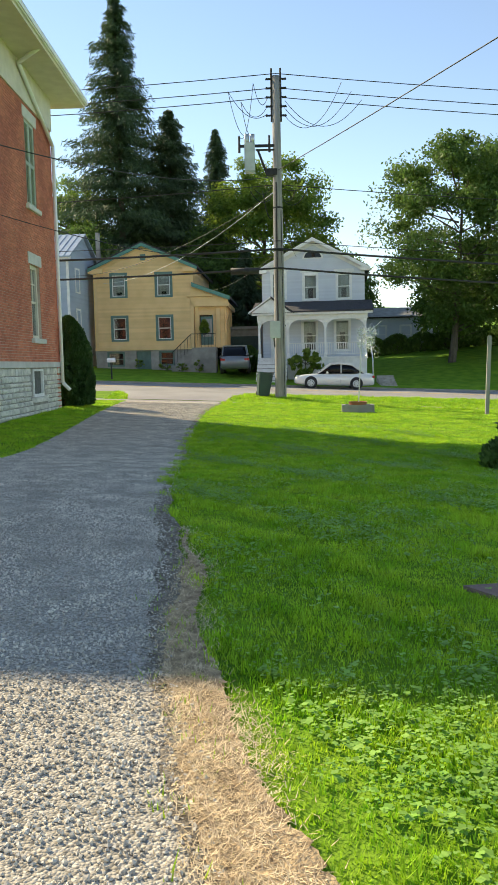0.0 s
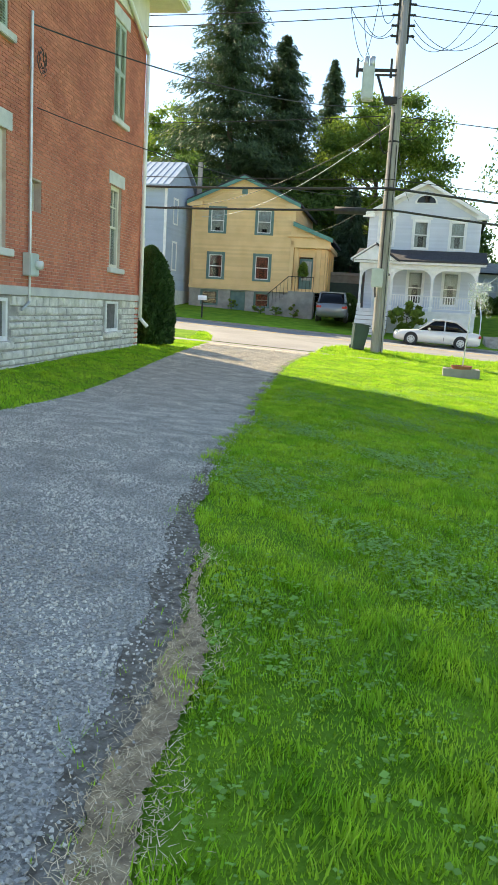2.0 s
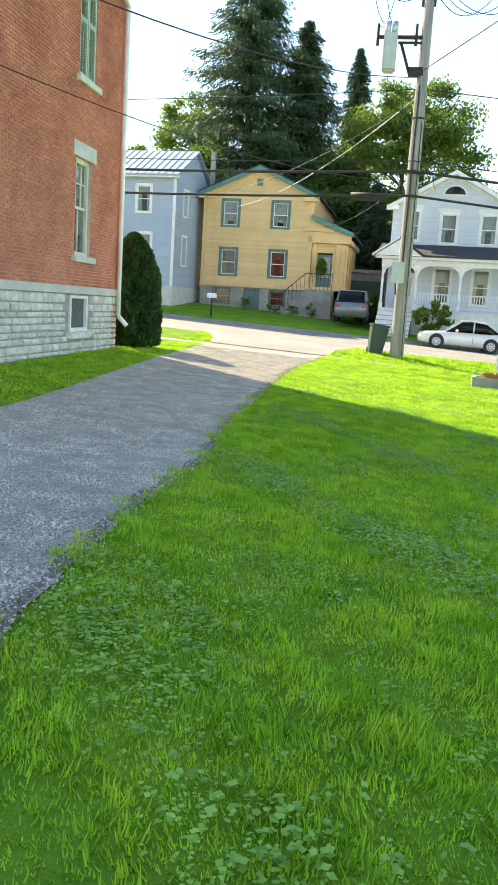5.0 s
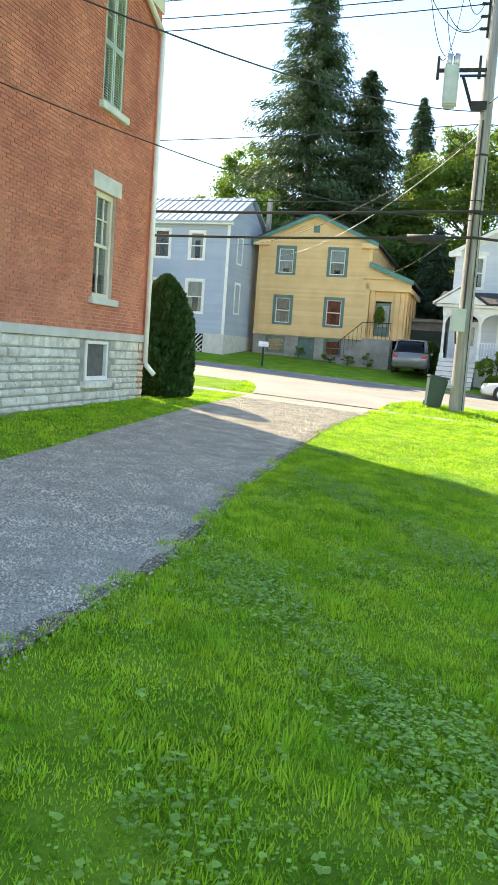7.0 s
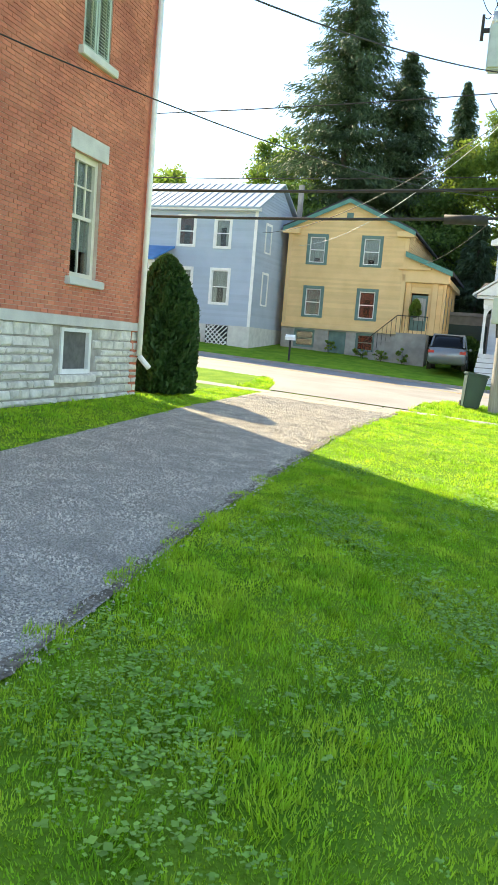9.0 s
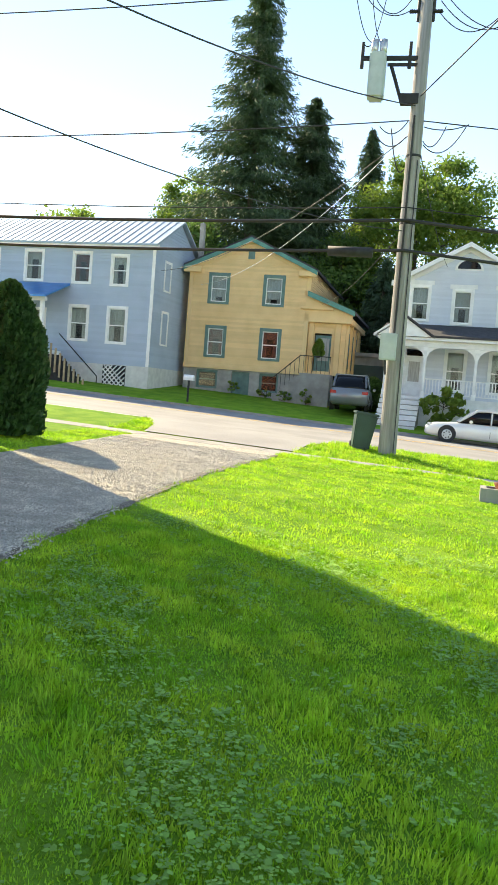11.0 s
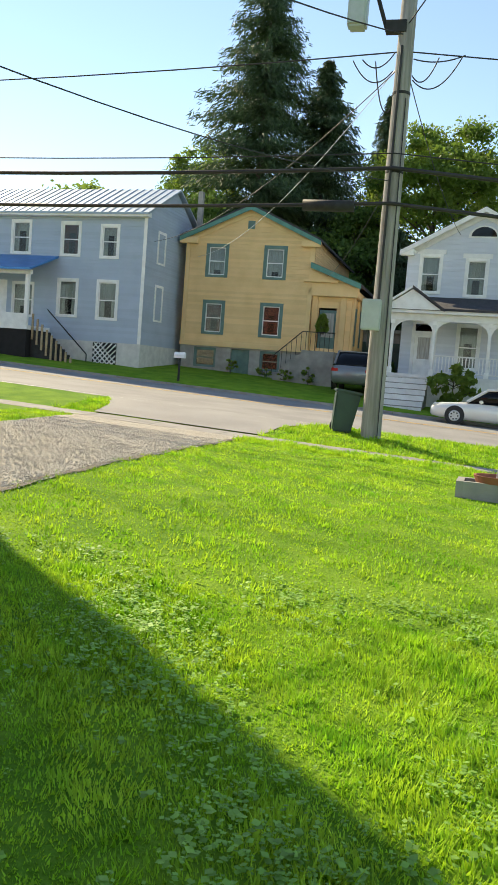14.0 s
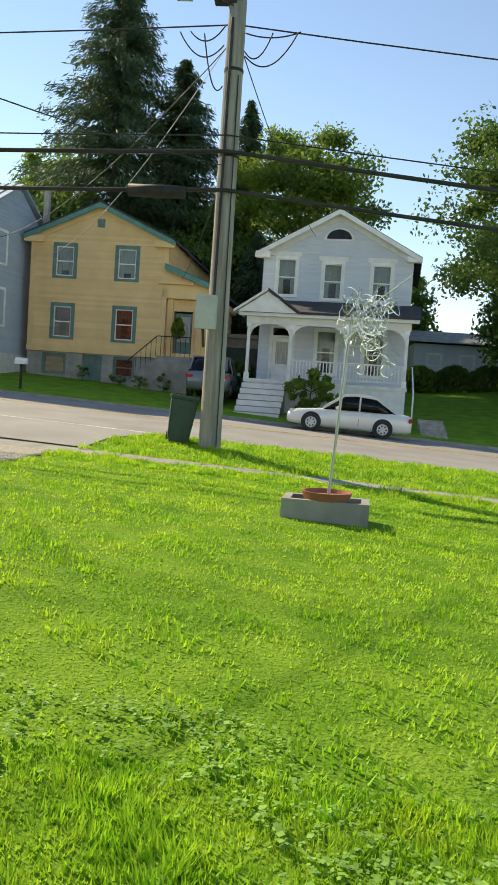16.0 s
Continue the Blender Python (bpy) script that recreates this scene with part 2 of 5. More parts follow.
def prism(poly, axis, a, b, bm=None):
    """A polygon in the other two axes pulled from a to b along an axis."""
    bm = bm or bmesh.new()
    put = {"y": lambda p, c: (p[0], c, p[1]), "x": lambda p, c: (c, p[0], p[1]), "z": lambda p, c: (p[0], p[1], c)}[axis]
    lo, hi = [bm.verts.new(put(p, a)) for p in poly], [bm.verts.new(put(p, b)) for p in poly]
    n = len(poly)
    for k in range(n):
        bm.faces.new((lo[k], lo[(k + 1) % n], hi[(k + 1) % n], hi[k]))
    bm.faces.new(lo[::-1])
    bm.faces.new(hi)
    return bm


def pieces(name, corners, mat, parent=None, label="", category="", kind=""):
    """One mesh from an array of polygons: (count, corners, 3)."""
    n, k, _ = corners.shape
    me = bpy.data.meshes.new(name)
    me.vertices.add(n * k)
    me.vertices.foreach_set("co", corners.astype(np.float32).ravel())
    me.loops.add(n * k)
    me.loops.foreach_set("vertex_index", np.arange(n * k, dtype=np.int32))
    me.polygons.add(n)
    me.polygons.foreach_set("loop_start", np.arange(0, n * k, k, dtype=np.int32))
    me.polygons.foreach_set("loop_total", np.full(n, k, dtype=np.int32))
    me.update(calc_edges=True)
    me.materials.append(mat)
    ob = new(name, me)
    ob.parent = parent
    return tagged(ob, label, category, "", kind)


def cable(name, a, b, sag, r, label, group="overhead lines", mat=None, n=16):
    cu = bpy.data.curves.new(name, "CURVE")
    cu.dimensions, cu.bevel_depth, cu.bevel_resolution = "3D", r, 1
    sp = cu.splines.new("POLY")
    sp.points.add(n)
    a, b = Vector(a), Vector(b)
    for k in range(n + 1):
        u = k / n
        p = a.lerp(b, u) - Vector((0, 0, 4 * sag * u * (1 - u)))
        sp.points[k].co = (*p, 1)
    cu.materials.append(mat or CABLE)
    return tagged(new(name, cu), label, "power line", group)


rng = np.random.default_rng(5)

# ---- ground ----
BASE_Y = [-400, -12, 0, 4, 7, 12, 18, 25.3, 26.6, 28.2, 28.9, 29.1, 41.2, 41.4, 44, 49, 54, 62, 80, 130, 400]
BASE_Z = [0.0, 0.0, 0.0, -0.08, -0.22, -0.18, -0.12, -0.14, 0.0, 0.06, 0.0, -0.06, 0.04, 0.18, 0.45, 0.85, 1.3, 2.0, 4.5, 10, 10]


def ground_z(x, y):
    """Height of the land: the street falls gently along x."""
    z = np.interp(y, BASE_Y, BASE_Z) - 0.045 * np.clip(x, -45, 45)
    z = z + np.where(np.asarray(y) > 43, np.clip((np.asarray(x) - 7.5) * 0.12, 0, 1.3) * np.clip((np.asarray(y) - 43) / 7, 0, 1), 0)
    return z


def ripple(x, y):
    return np.sin(x * 2.1 + 0.7 * y) * np.sin(y * 1.7 - x * 0.6) + 0.5 * np.sin(x * 5.3 + 1) * np.sin(y * 4.7)


def drive_edges(y):
    right = np.interp(y, [-12, -4.2, -2.4, -0.7, 1.3, 4.7, 7, 9.6, 14.8, 16.7, 21, 24, 26.5, 29.2], [-0.2, -0.75, -1.1, -1.25, -1.55, -1.8, -1.85, -2.1, -2.25, -2.3, -2.15, -2.0, -1.7, -0.6])
    left = np.interp(y, [-12, 0, 5.4, 9.4, 12.4, 13.4, 17.4, 22, 24, 26.5, 29.2], [-4.3, -4.4, -4.5, -4.65, -4.85, -4.95, -5.2, -5.5, -5.6, -5.9, -7.2])
    return left, right


def sheet(name, xs, ys, mat, lift=0.0, wob=0.0):
    gx, gy = np.meshgrid(xs, ys) if np.ndim(xs) == 1 else (xs, np.repeat(np.array(ys)[:, None], np.shape(xs)[1], 1))
    gz = ground_z(gx, gy) + lift
    if wob:
        gz = gz + wob * ripple(gx, gy)
    r, c = gx.shape
    v = np.stack([gx, gy, gz], -1).reshape(-1, 3)
    i = np.arange(r * c).reshape(r, c)
    f = np.stack([i[:-1, :-1], i[:-1, 1:], i[1:, 1:], i[1:, :-1]], -1).reshape(-1, 4)
    me = bpy.data.meshes.new(name)
    me.from_pydata(v.tolist(), [], f.tolist())
    me.materials.append(mat)
    for p in me.polygons:
        p.use_smooth = True
    return new(name, me)


xs = np.unique(np.concatenate([np.linspace(-600, -40, 12), np.linspace(-40, -8, 28), np.linspace(-8, 9, 60), np.linspace(9, 45, 30), np.linspace(45, 600, 12)]))
ys = np.unique(np.concatenate([np.linspace(-400, -12, 8), np.linspace(-12, 25, 120), np.array(BASE_Y[7:17]), np.linspace(26, 29, 8), np.linspace(44, 80, 24), np.linspace(80, 130, 6), np.linspace(130, 900, 8)]))
tagged(sheet("ground", xs, ys, LAWN, 0, 0.008), "mown green lawn sloping gently down along the street", "lawn", kind="structure")
tagged(sheet("road", np.linspace(-120, 120, 60), [29.1, 31, 33, 35, 37, 39, 41.2], ASPHALT, 0.02), "worn pale grey asphalt street", "road", kind="structure")
yd = np.linspace(-12, 24.0, 110)
le, ri = drive_edges(yd)
ri = ri + 0.06 + 0.02 * np.sin(yd * 5.1)
gridx = le[:, None] + (ri - le)[:, None] * np.linspace(0, 1, 14)[None]
tagged(sheet("driveway", gridx, yd, GRAVEL, 0.014, 0.008), "grey crushed gravel driveway leading to the street", "driveway", kind="structure")
ya = np.linspace(25.25, 29.25, 12)
la, ra = drive_edges(ya)
tagged(sheet("driveway_apron", la[:, None] + (ra - la)[:, None] * np.linspace(0, 1, 6)[None], ya, ASPHALT, 0.024), "cracked asphalt driveway apron at the street", "driveway apron", kind="structure")


def slab_strip(name, y0, y1, x0, x1, step, lift, mat, label, category):
    root = thing(name, label, category, pose(0, 0, 0), kind="structure")
    x = x0
    while x < x1:
        b = bmesh.new()
        e = min(x + step - 0.02, x1)
        for yy in (y0, y1):
            for xx in (x, e):
                z = float(ground_z(xx, (y0 + y1) / 2)) + lift
                b.verts.new((xx, yy, z)), b.verts.new((xx, yy, z - 0.18))
        b.verts.ensure_lookup_table()
        v = b.verts
        for f in ((0, 2, 6, 4), (0, 1, 3, 2), (4, 6, 7, 5), (0, 4, 5, 1), (2, 3, 7, 6)):
            b.faces.new([v[i] for i in f])
        part("slab", b, mat, root)
        x += step
    return root


slab_strip("pavement", 24.05, 25.05, -40, 40, 1.5, 0.012, CONCRETE, "pale concrete pavement of square slabs", "pavement")
slab_strip("kerb_far", 41.2, 41.38, -60, 60, 2.4, 0.05, CONCRETE, "weathered concrete kerb along the far side", "kerb")
slab_strip("kerb_near_a", 28.95, 29.1, -60, -7.6, 2.4, 0.0, CONCRETE, "low worn concrete kerb beside the verge", "kerb")
slab_strip("kerb_near_b", 28.95, 29.1, -0.5, 60, 2.4, 0.0, CONCRETE, "low worn concrete kerb beside the verge", "kerb")
for k, (y, w, m, lab) in enumerate(((36.3, 0.11, PAINT_Y, "faded yellow centre line"), (36.55, 0.11, PAINT_Y, "faded yellow centre line"), (29.75, 0.12, PAINT_W, "faded white edge line"))):
    tagged(sheet("road_line", np.linspace(-120, 120, 60), [y, y + w], m, 0.026), lab, "road line", kind="structure")


def ragged(name, y0, y1, rows, inner, outer, mat, lift, label, seed):
    """A strip between two lines across the plan whose edges wander."""
    rg = np.random.default_rng(seed)
    yy = np.linspace(y0, y1, rows)
    a, o = inner(yy) + rg.normal(0, 0.007, rows) + 0.02 * np.sin(yy * 7.3), outer(yy) + rg.normal(0, 0.009, rows) + 0.03 * np.sin(yy * 4.1)
    o = np.maximum(o, a + 0.02)
    return tagged(sheet(name, a[:, None] + (o - a)[:, None] * np.array([0, 0.33, 0.66, 1.0])[None], yy, mat, lift, 0.008), label, "soil", kind="structure")


ragged("soil_edge", -6, 23.5, 620, lambda y: drive_edges(y)[1] - 0.02, lambda y: drive_edges(y)[1] + np.interp(y, [-6, -2.5, -1.5, 1, 3], [0.03, 0.07, 0.17, 0.15, 0.06]), EARTH, 0.019, "dark bare earth along the gravel edge", 4)


straw_in = lambda y: drive_edges(y)[1] + np.interp(y, [-6.5, -2.5, -1, 0.3], [0.0, 0.05, 0.15, 0.2])  # noqa: E731
straw_out = lambda y: drive_edges(y)[1] + np.interp(y, [-6.5, -4.5, -3.75, -2.5, -1, 0.3, 3], [0.46, 0.4, 0.3, 0.24, 0.27, 0.2, 0.05])  # noqa: E731
ragged("dry_verge", -6.5, 0.3, 300, straw_in, straw_out, DEAD, 0.021, "strip of dead straw-coloured grass", 8)


# ---- brick house ----
X0 = -6.64
HY0, HY1, HX0 = 6.8, 18.4, -17.5
house = thing("brick_house", "two-storey red brick house on a limestone base", "house", pose(0, 0, 0))
# openings on the side wall: y0, y1, z0, z1
LOW = [(8.82, 9.7, 2.22, 4.2), (15.6, 16.52, 2.22, 4.2)]
UP = [(8.9, 9.75, 5.78, 8.0), (15.66, 16.6, 5.78, 8.0)]
SMALL = [(10.66, 11.28, 2.98, 3.56)]
BASEW = [(8.82, 9.76, 0.6, 1.36), (15.44, 16.46, 0.62, 1.38)]


def wall_panels(spans, holes, z0, z1):
    """Rectangles that fill a strip round its holes."""
    cuts = sorted({spans[0], spans[1], *[h[0] for h in holes], *[h[1] for h in holes]})
    out = []
    for a, b in zip(cuts, cuts[1:]):
        mine = sorted((h[2], h[3]) for h in holes if h[0] <= a and h[1] >= b)
        z = z0
        for lo, hi in mine:
            out.append((a, b, z, lo))
            z = hi
        out.append((a, b, z, z1))
    return out


def holed(spans, holes, z0, z1, put, t0, t1):
    """One connected wall with openings through it; put(along, depth, height) gives the corner."""
    us = sorted({*spans, *[h[0] for h in holes], *[h[1] for h in holes]})
    zs = sorted({z0, z1, *[h[2] for h in holes], *[h[3] for h in holes]})
    solid = [[not any(h[0] <= us[i] and h[1] >= us[i + 1] and h[2] <= zs[j] and h[3] >= zs[j + 1] for h in holes) for j in range(len(zs) - 1)] for i in range(len(us) - 1)]
    bm = bmesh.new()
    v = {(i, j, k): bm.verts.new(put(u, t, z)) for i, u in enumerate(us) for j, z in enumerate(zs) for k, t in enumerate((t0, t1))}
    for i, col in enumerate(solid):
        for j, full in enumerate(col):
            if not full:
                continue
            for k in (0, 1):
                bm.faces.new([v[i, j, k], v[i + 1, j, k], v[i + 1, j + 1, k], v[i, j + 1, k]])
            for di, dj, p, q in ((-1, 0, (i, j), (i, j + 1)), (1, 0, (i + 1, j), (i + 1, j + 1)), (0, -1, (i, j), (i + 1, j)), (0, 1, (i, j + 1), (i + 1, j + 1))):
                a, c = i + di, j + dj
                if not (0 <= a < len(solid) and 0 <= c < len(col) and solid[a][c]):
                    bm.faces.new([v[(*p, 0)], v[(*q, 0)], v[(*q, 1)], v[(*p, 1)]])
    for vert in [w for w in bm.verts if not w.link_faces]:
        bm.verts.remove(vert)
    return bm


along_y = lambda u, t, z: (t, u, z)  # noqa: E731
along_x = lambda u, t, z: (u, t, z)  # noqa: E731
b = holed((HY0, HY1), LOW + UP + SMALL, 1.5, 8.4, along_y, X0 - 0.32, X0 - 0.012)
part("wall_east", b, MORTAR, house)
b = holed((HY0, HY1), BASEW, -0.6, 1.44, along_y, X0 - 0.4, X0 - 0.02)
part("foundation_east", b, JOINT, house)
b = bmesh.new()
box(HX0, X0 - 0.002, HY1 - 0.3, HY1, -0.6, 8.4, b)
box(HX0, X0 - 0.002, HY0, HY0 + 0.3, -0.6, 8.4, b)
box(HX0, HX0 + 0.3, HY0, HY1, -0.6, 8.4, b)
part("outer_wall", b, BRICK, house)
part("water_table", box(HX0 - 0.05, X0 + 0.05, HY0 - 0.05, HY1 + 0.05, 1.42, 1.575), LIME_SMOOTH, house, "grey dressed stone band")
part("frieze", box(HX0 - 0.03, X0 + 0.04, HY0 - 0.04, HY1 + 0.04, 8.4, 9.32), TRIM, house, "cream painted frieze board")
OV = 0.97
part("soffit", box(HX0 - OV, X0 + OV - 0.08, HY0 - OV, HY1 + OV - 0.08, 9.32, 9.4), TRIM, house)
part("gutter", box(HX0 - OV, X0 + OV, HY0 - OV, HY1 + OV, 9.4, 9.58, None, 0.03), WHITE, house)
b = bmesh.new()
rx0, rx1, ry0, ry1 = HX0 - OV, X0 + OV, HY0 - OV, HY1 + OV
pts = [(rx0, ry0, 9.56), (rx1, ry0, 9.56), (rx1, ry1, 9.56), (rx0, ry1, 9.56), ((rx0 + rx1) / 2, ry0 + 6, 11.0), ((rx0 + rx1) / 2, ry1 - 6, 11.0)]
v = [b.verts.new(p) for p in pts]
for f in ((0, 1, 4), (1, 2, 5, 4), (2, 3, 5), (3, 0, 4, 5), (3, 2, 1, 0)):
    b.faces.new([v[i] for i in f])
part("roof", b, SHINGLE, house)


def tall_window(o, parent, shuttered=False):
    y0, y1, z0, z1 = o
    b = bmesh.new()
    x = X0 - 0.14
    for a in ((y0, y0 + 0.09, z0, z1), (y1 - 0.09, y1, z0, z1), (y0 + 0.09, y1 - 0.09, z1 - 0.1, z1), (y0 + 0.09, y1 - 0.09, z0, z0 + 0.08)):
        box(x - 0.06, x + 0.06, *a, b)
    w = part("window", b, TRIM, parent, "cream wooden sash window")
    b = bmesh.new()
    zm, ym = (z0 + z1) / 2, (y0 + y1) / 2
    box(x - 0.03, x + 0.03, y0 + 0.09, y1 - 0.09, zm - 0.03, zm + 0.03, b)
    box(x - 0.02, x + 0.02, ym - 0.015, ym + 0.015, z0 + 0.08, zm - 0.03, b)
    for q in (1, 2):
        yq = y0 + (y1 - y0) * q / 3
        box(x - 0.02, x + 0.02, yq - 0.014, yq + 0.014, zm + 0.03, z1 - 0.1, b)
    box(x - 0.018, x + 0.018, y0 + 0.09, y1 - 0.09, (zm + z1) / 2 - 0.014, (zm + z1) / 2 + 0.014, b)
    part("glazing_bars", b, TRIM, w)
    pane = part("pane", box(x - 0.008, x, y0 + 0.09, y1 - 0.09, z0 + 0.08, z1 - 0.1), GLASS, w)
    pane.visible_shadow = False
    part("blind", box(x - 0.045, x - 0.03, y0 + 0.05, y1 - 0.05, z0 + 0.45, z1 - 0.05), CURTAIN, w)
    # Near-black panel behind the pane paints an unlit room.
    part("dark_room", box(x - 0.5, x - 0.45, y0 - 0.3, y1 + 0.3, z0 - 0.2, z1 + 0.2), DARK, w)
    if shuttered:
        for a, e in ((y0 + 0.02, ym - 0.01), (ym + 0.01, y1 - 0.02)):
            s = bmesh.new()
            for c in ((a, a + 0.06, z0, z1), (e - 0.06, e, z0, z1), (a + 0.06, e - 0.06, z0, z0 + 0.08), (a + 0.06, e - 0.06, z1 - 0.08, z1), (a + 0.06, e - 0.06, zm - 0.05, zm + 0.05)):
                box(X0 - 0.07, X0 - 0.02, *c, s)
            sh = part("shutter", s, SHUTTER, w, "closed faded green louvred shutter")
            s = bmesh.new()
            z = z0 + 0.1
            while z < z1 - 0.1:
                prism([(X0 - 0.068, z + 0.03), (X0 - 0.03, z), (X0 - 0.024, z + 0.008), (X0 - 0.062, z + 0.04)], "y", a + 0.06, e - 0.06, s)
                z += 0.05
            part("louvres", s, SHUTTER, sh)
    part("sill", box(X0 - 0.15, X0 + 0.09, y0 - 0.14, y1 + 0.16, z0 - 0.14, z0 - 0.01, None, 0.012), LIME_SMOOTH, w)
    part("lintel", box(X0 - 0.12, X0 + 0.02, y0 - 0.16, y1 + 0.2, z1 + 0.005, z1 + 0.31, None, 0.008), LIME_SMOOTH, w)


for o in LOW:
    tall_window(o, house)
for o in UP:
    tall_window(o, house, True)
y0, y1, z0, z1 = SMALL[0]
b = bmesh.new()
for a in ((y0, y0 + 0.06, z0, z1), (y1 - 0.06, y1, z0, z1), (y0 + 0.06, y1 - 0.06, z0, z0 + 0.06), (y0 + 0.06, y1 - 0.06, z1 - 0.06, z1)):
    box(X0 - 0.24, X0 - 0.16, *a, b)
w = part("small_window", b, TRIM, house, "small square recessed window")
part("pane", box(X0 - 0.21, X0 - 0.2, y0 + 0.06, y1 - 0.06, z0 + 0.06, z1 - 0.06), GLASS, w)
# Panel coloured near-black for the shade behind the small pane.
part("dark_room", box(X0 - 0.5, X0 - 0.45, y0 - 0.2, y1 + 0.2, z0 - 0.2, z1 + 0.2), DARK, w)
for y0, y1, z0, z1 in BASEW:
    b = bmesh.new()
    for a in ((y0, y0 + 0.08, z0, z1), (y1 - 0.08, y1, z0, z1), (y0 + 0.08, y1 - 0.08, z0, z0 + 0.08), (y0 + 0.08, y1 - 0.08, z1 - 0.06, z1)):
        box(X0 - 0.1, X0 + 0.01, *a, b)
    w = part("basement_window", b, WHITE, house, "white framed basement window with wire mesh")
    part("screen", box(X0 - 0.07, X0 - 0.06, y0 + 0.08, y1 - 0.08, z0 + 0.08, z1 - 0.06), SCREEN, w)
    part("sill", box(X0 - 0.1, X0 + 0.1, y0 - 0.12, y1 + 0.1, z0 - 0.14, z0 - 0.01, None, 0.02), LIME, w)
# downpipe at the corner
b = bmesh.new()
pp = [(X0 + 0.85, 14.6, 9.4), (X0 + 0.12, 15.0, 9.15), (X0 + 0.09, HY1 - 0.1, 7.95), (X0 + 0.09, HY1 - 0.1, 0.95), (X0 + 0.3, HY1 - 0.05, 0.72)]
for p, q in zip(pp, pp[1:]):
    tube(p, q, 0.055, None, 10, b)
part("downpipe", b, WHITE, house, "white painted rain downpipe", True)
meter = thing("electric_meter", "grey metal meter box with conduit on brick wall", "meter box", pose(X0, 10.6, 0))
part("box", box(0, 0.16, -0.2, 0.22, 1.78, 2.2, None, 0.015), GREYBOX, meter)
part("meter_glass", tube((0.16, 0.1, 1.99), (0.27, 0.1, 1.99), 0.09, 0.08, 16), CLEAR, meter, "", True)
b = tube((0.06, 0, 2.2), (0.06, 0, 6.4), 0.03)
tube((0.06, 0, 1.78), (0.06, 0, 1.3), 0.025, None, 8, b)
tube((0.06, 0, 1.3), (0.06, -0.35, 1.15), 0.025, None, 8, b)
part("conduit", b, STEEL, meter)
b = bmesh.new()
for k in range(40):
    a0, a1 = k * 0.5, (k + 1) * 0.5
    r = 0.14 + 0.05 * math.sin(k * 1.3)
    tube((0.12, 0.25 + r * math.cos(a0) + 0.004 * k, 5.65 + 1.3 * r * math.sin(a0)), (0.12, 0.25 + r * math.cos(a1) + 0.004 * k, 5.65 + 1.3 * r * math.sin(a1)), 0.008, None, 5, b)
part("cable_loop", b, CABLE, meter)


# ---- house kit for the far side of the street (local: x along the front, y inward, z up) ----
def clap(name, x0, x1, z0, z1, y, pitch, holes, mat, parent, gable=None, side=None):
    """Lapped boards on a front; gable: (middle, apex height, eave height, half width); side: boards on a wall along y at that x."""
    quads = []
    z = z0
    while z < z1 - 0.01:
        t = min(z + pitch, z1)
        a, e = x0, x1
        if gable and t > gable[2]:
            half = gable[3] * max(0.0, (gable[1] - t) / (gable[1] - gable[2]))
            a, e = max(x0, gable[0] - half), min(x1, gable[0] + half)
        spans = [(a, e)]
        for h0, h1, lo, hi in holes:
            if lo < t - 0.02 and hi > z + 0.02:
                spans = [s for p, q in spans for s in ((p, min(q, h0)), (max(p, h1), q)) if s[1] - s[0] > 0.01]
        for p, q in spans:
            o = 0.03
            if side is None:
                quads += [[(p, y - o, z), (q, y - o, z), (q, y - 0.003, t), (p, y - 0.003, t)], [(p, y, z), (q, y, z), (q, y - o, z), (p, y - o, z)]]
            else:
                s = 1 if side > 0 else -1
                quads += [[(y + s * o, p, z), (y + s * o, q, z), (y + s * 0.003, q, t), (y + s * 0.003, p, t)], [(y, p, z), (y, q, z), (y + s * o, q, z), (y + s * o, p, z)]]
        z = t
    return pieces(name, np.array(quads), mat, parent, kind="stuff")


def sash(parent, x0, x1, z0, z1, trim, tw, sashmat, back, y=0.0, name="window", label="", lower=0.55, side=None, head=0.0):
    """A sash window with its casing, seen from outside; the outer size includes the casing."""
    def q(a, e, u, w, lo, hi, bm=None):
        return box(a, e, y + u, y + w, lo, hi, bm) if side is None else (box(side - w, side - u, a, e, lo, hi, bm))
    b = bmesh.new()
    q(x0, x0 + tw, -0.05, 0.03, z0, z1, b), q(x1 - tw, x1, -0.05, 0.03, z0, z1, b)
    q(x0 + tw, x1 - tw, -0.05, 0.03, z1 - tw, z1, b), q(x0 + tw, x1 - tw, -0.05, 0.03, z0, z0 + tw * 0.7, b)
    if head:
        q(x0 - 0.12, x1 + 0.12, -0.07, 0.03, z1, z1 + head, b)
    w = part(name, b, trim, parent, label)
    a, e, lo, hi = x0 + tw, x1 - tw, z0 + tw * 0.7, z1 - tw
    m = (lo + hi) / 2
    b = bmesh.new()
    q(a, a + 0.05, 0.0, 0.04, lo, hi, b), q(e - 0.05, e, 0.0, 0.04, lo, hi, b)
    for c in (lo, m - 0.025, hi - 0.05):
        q(a + 0.05, e - 0.05, 0.0, 0.04, c, c + 0.05, b)
    part("frame", b, sashmat, w)
    pane = part("pane", q(a, e, 0.018, 0.024, lo, hi), GLASS, w)
    pane.visible_shadow = False
    # Flat near-black panel stands in for the unlit room's depth.
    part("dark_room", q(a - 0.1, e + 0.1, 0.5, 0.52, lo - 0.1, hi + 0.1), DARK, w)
    if back is not None:
        c = bmesh.new()
        q(a, a + (e - a) * 0.3, 0.1, 0.12, lo, hi, c), q(e - (e - a) * 0.3, e, 0.1, 0.12, lo, hi, c)
        q(a, e, 0.13, 0.14, lo + (hi - lo) * lower, hi, c)
        part("curtain", c, back, w)
    return w


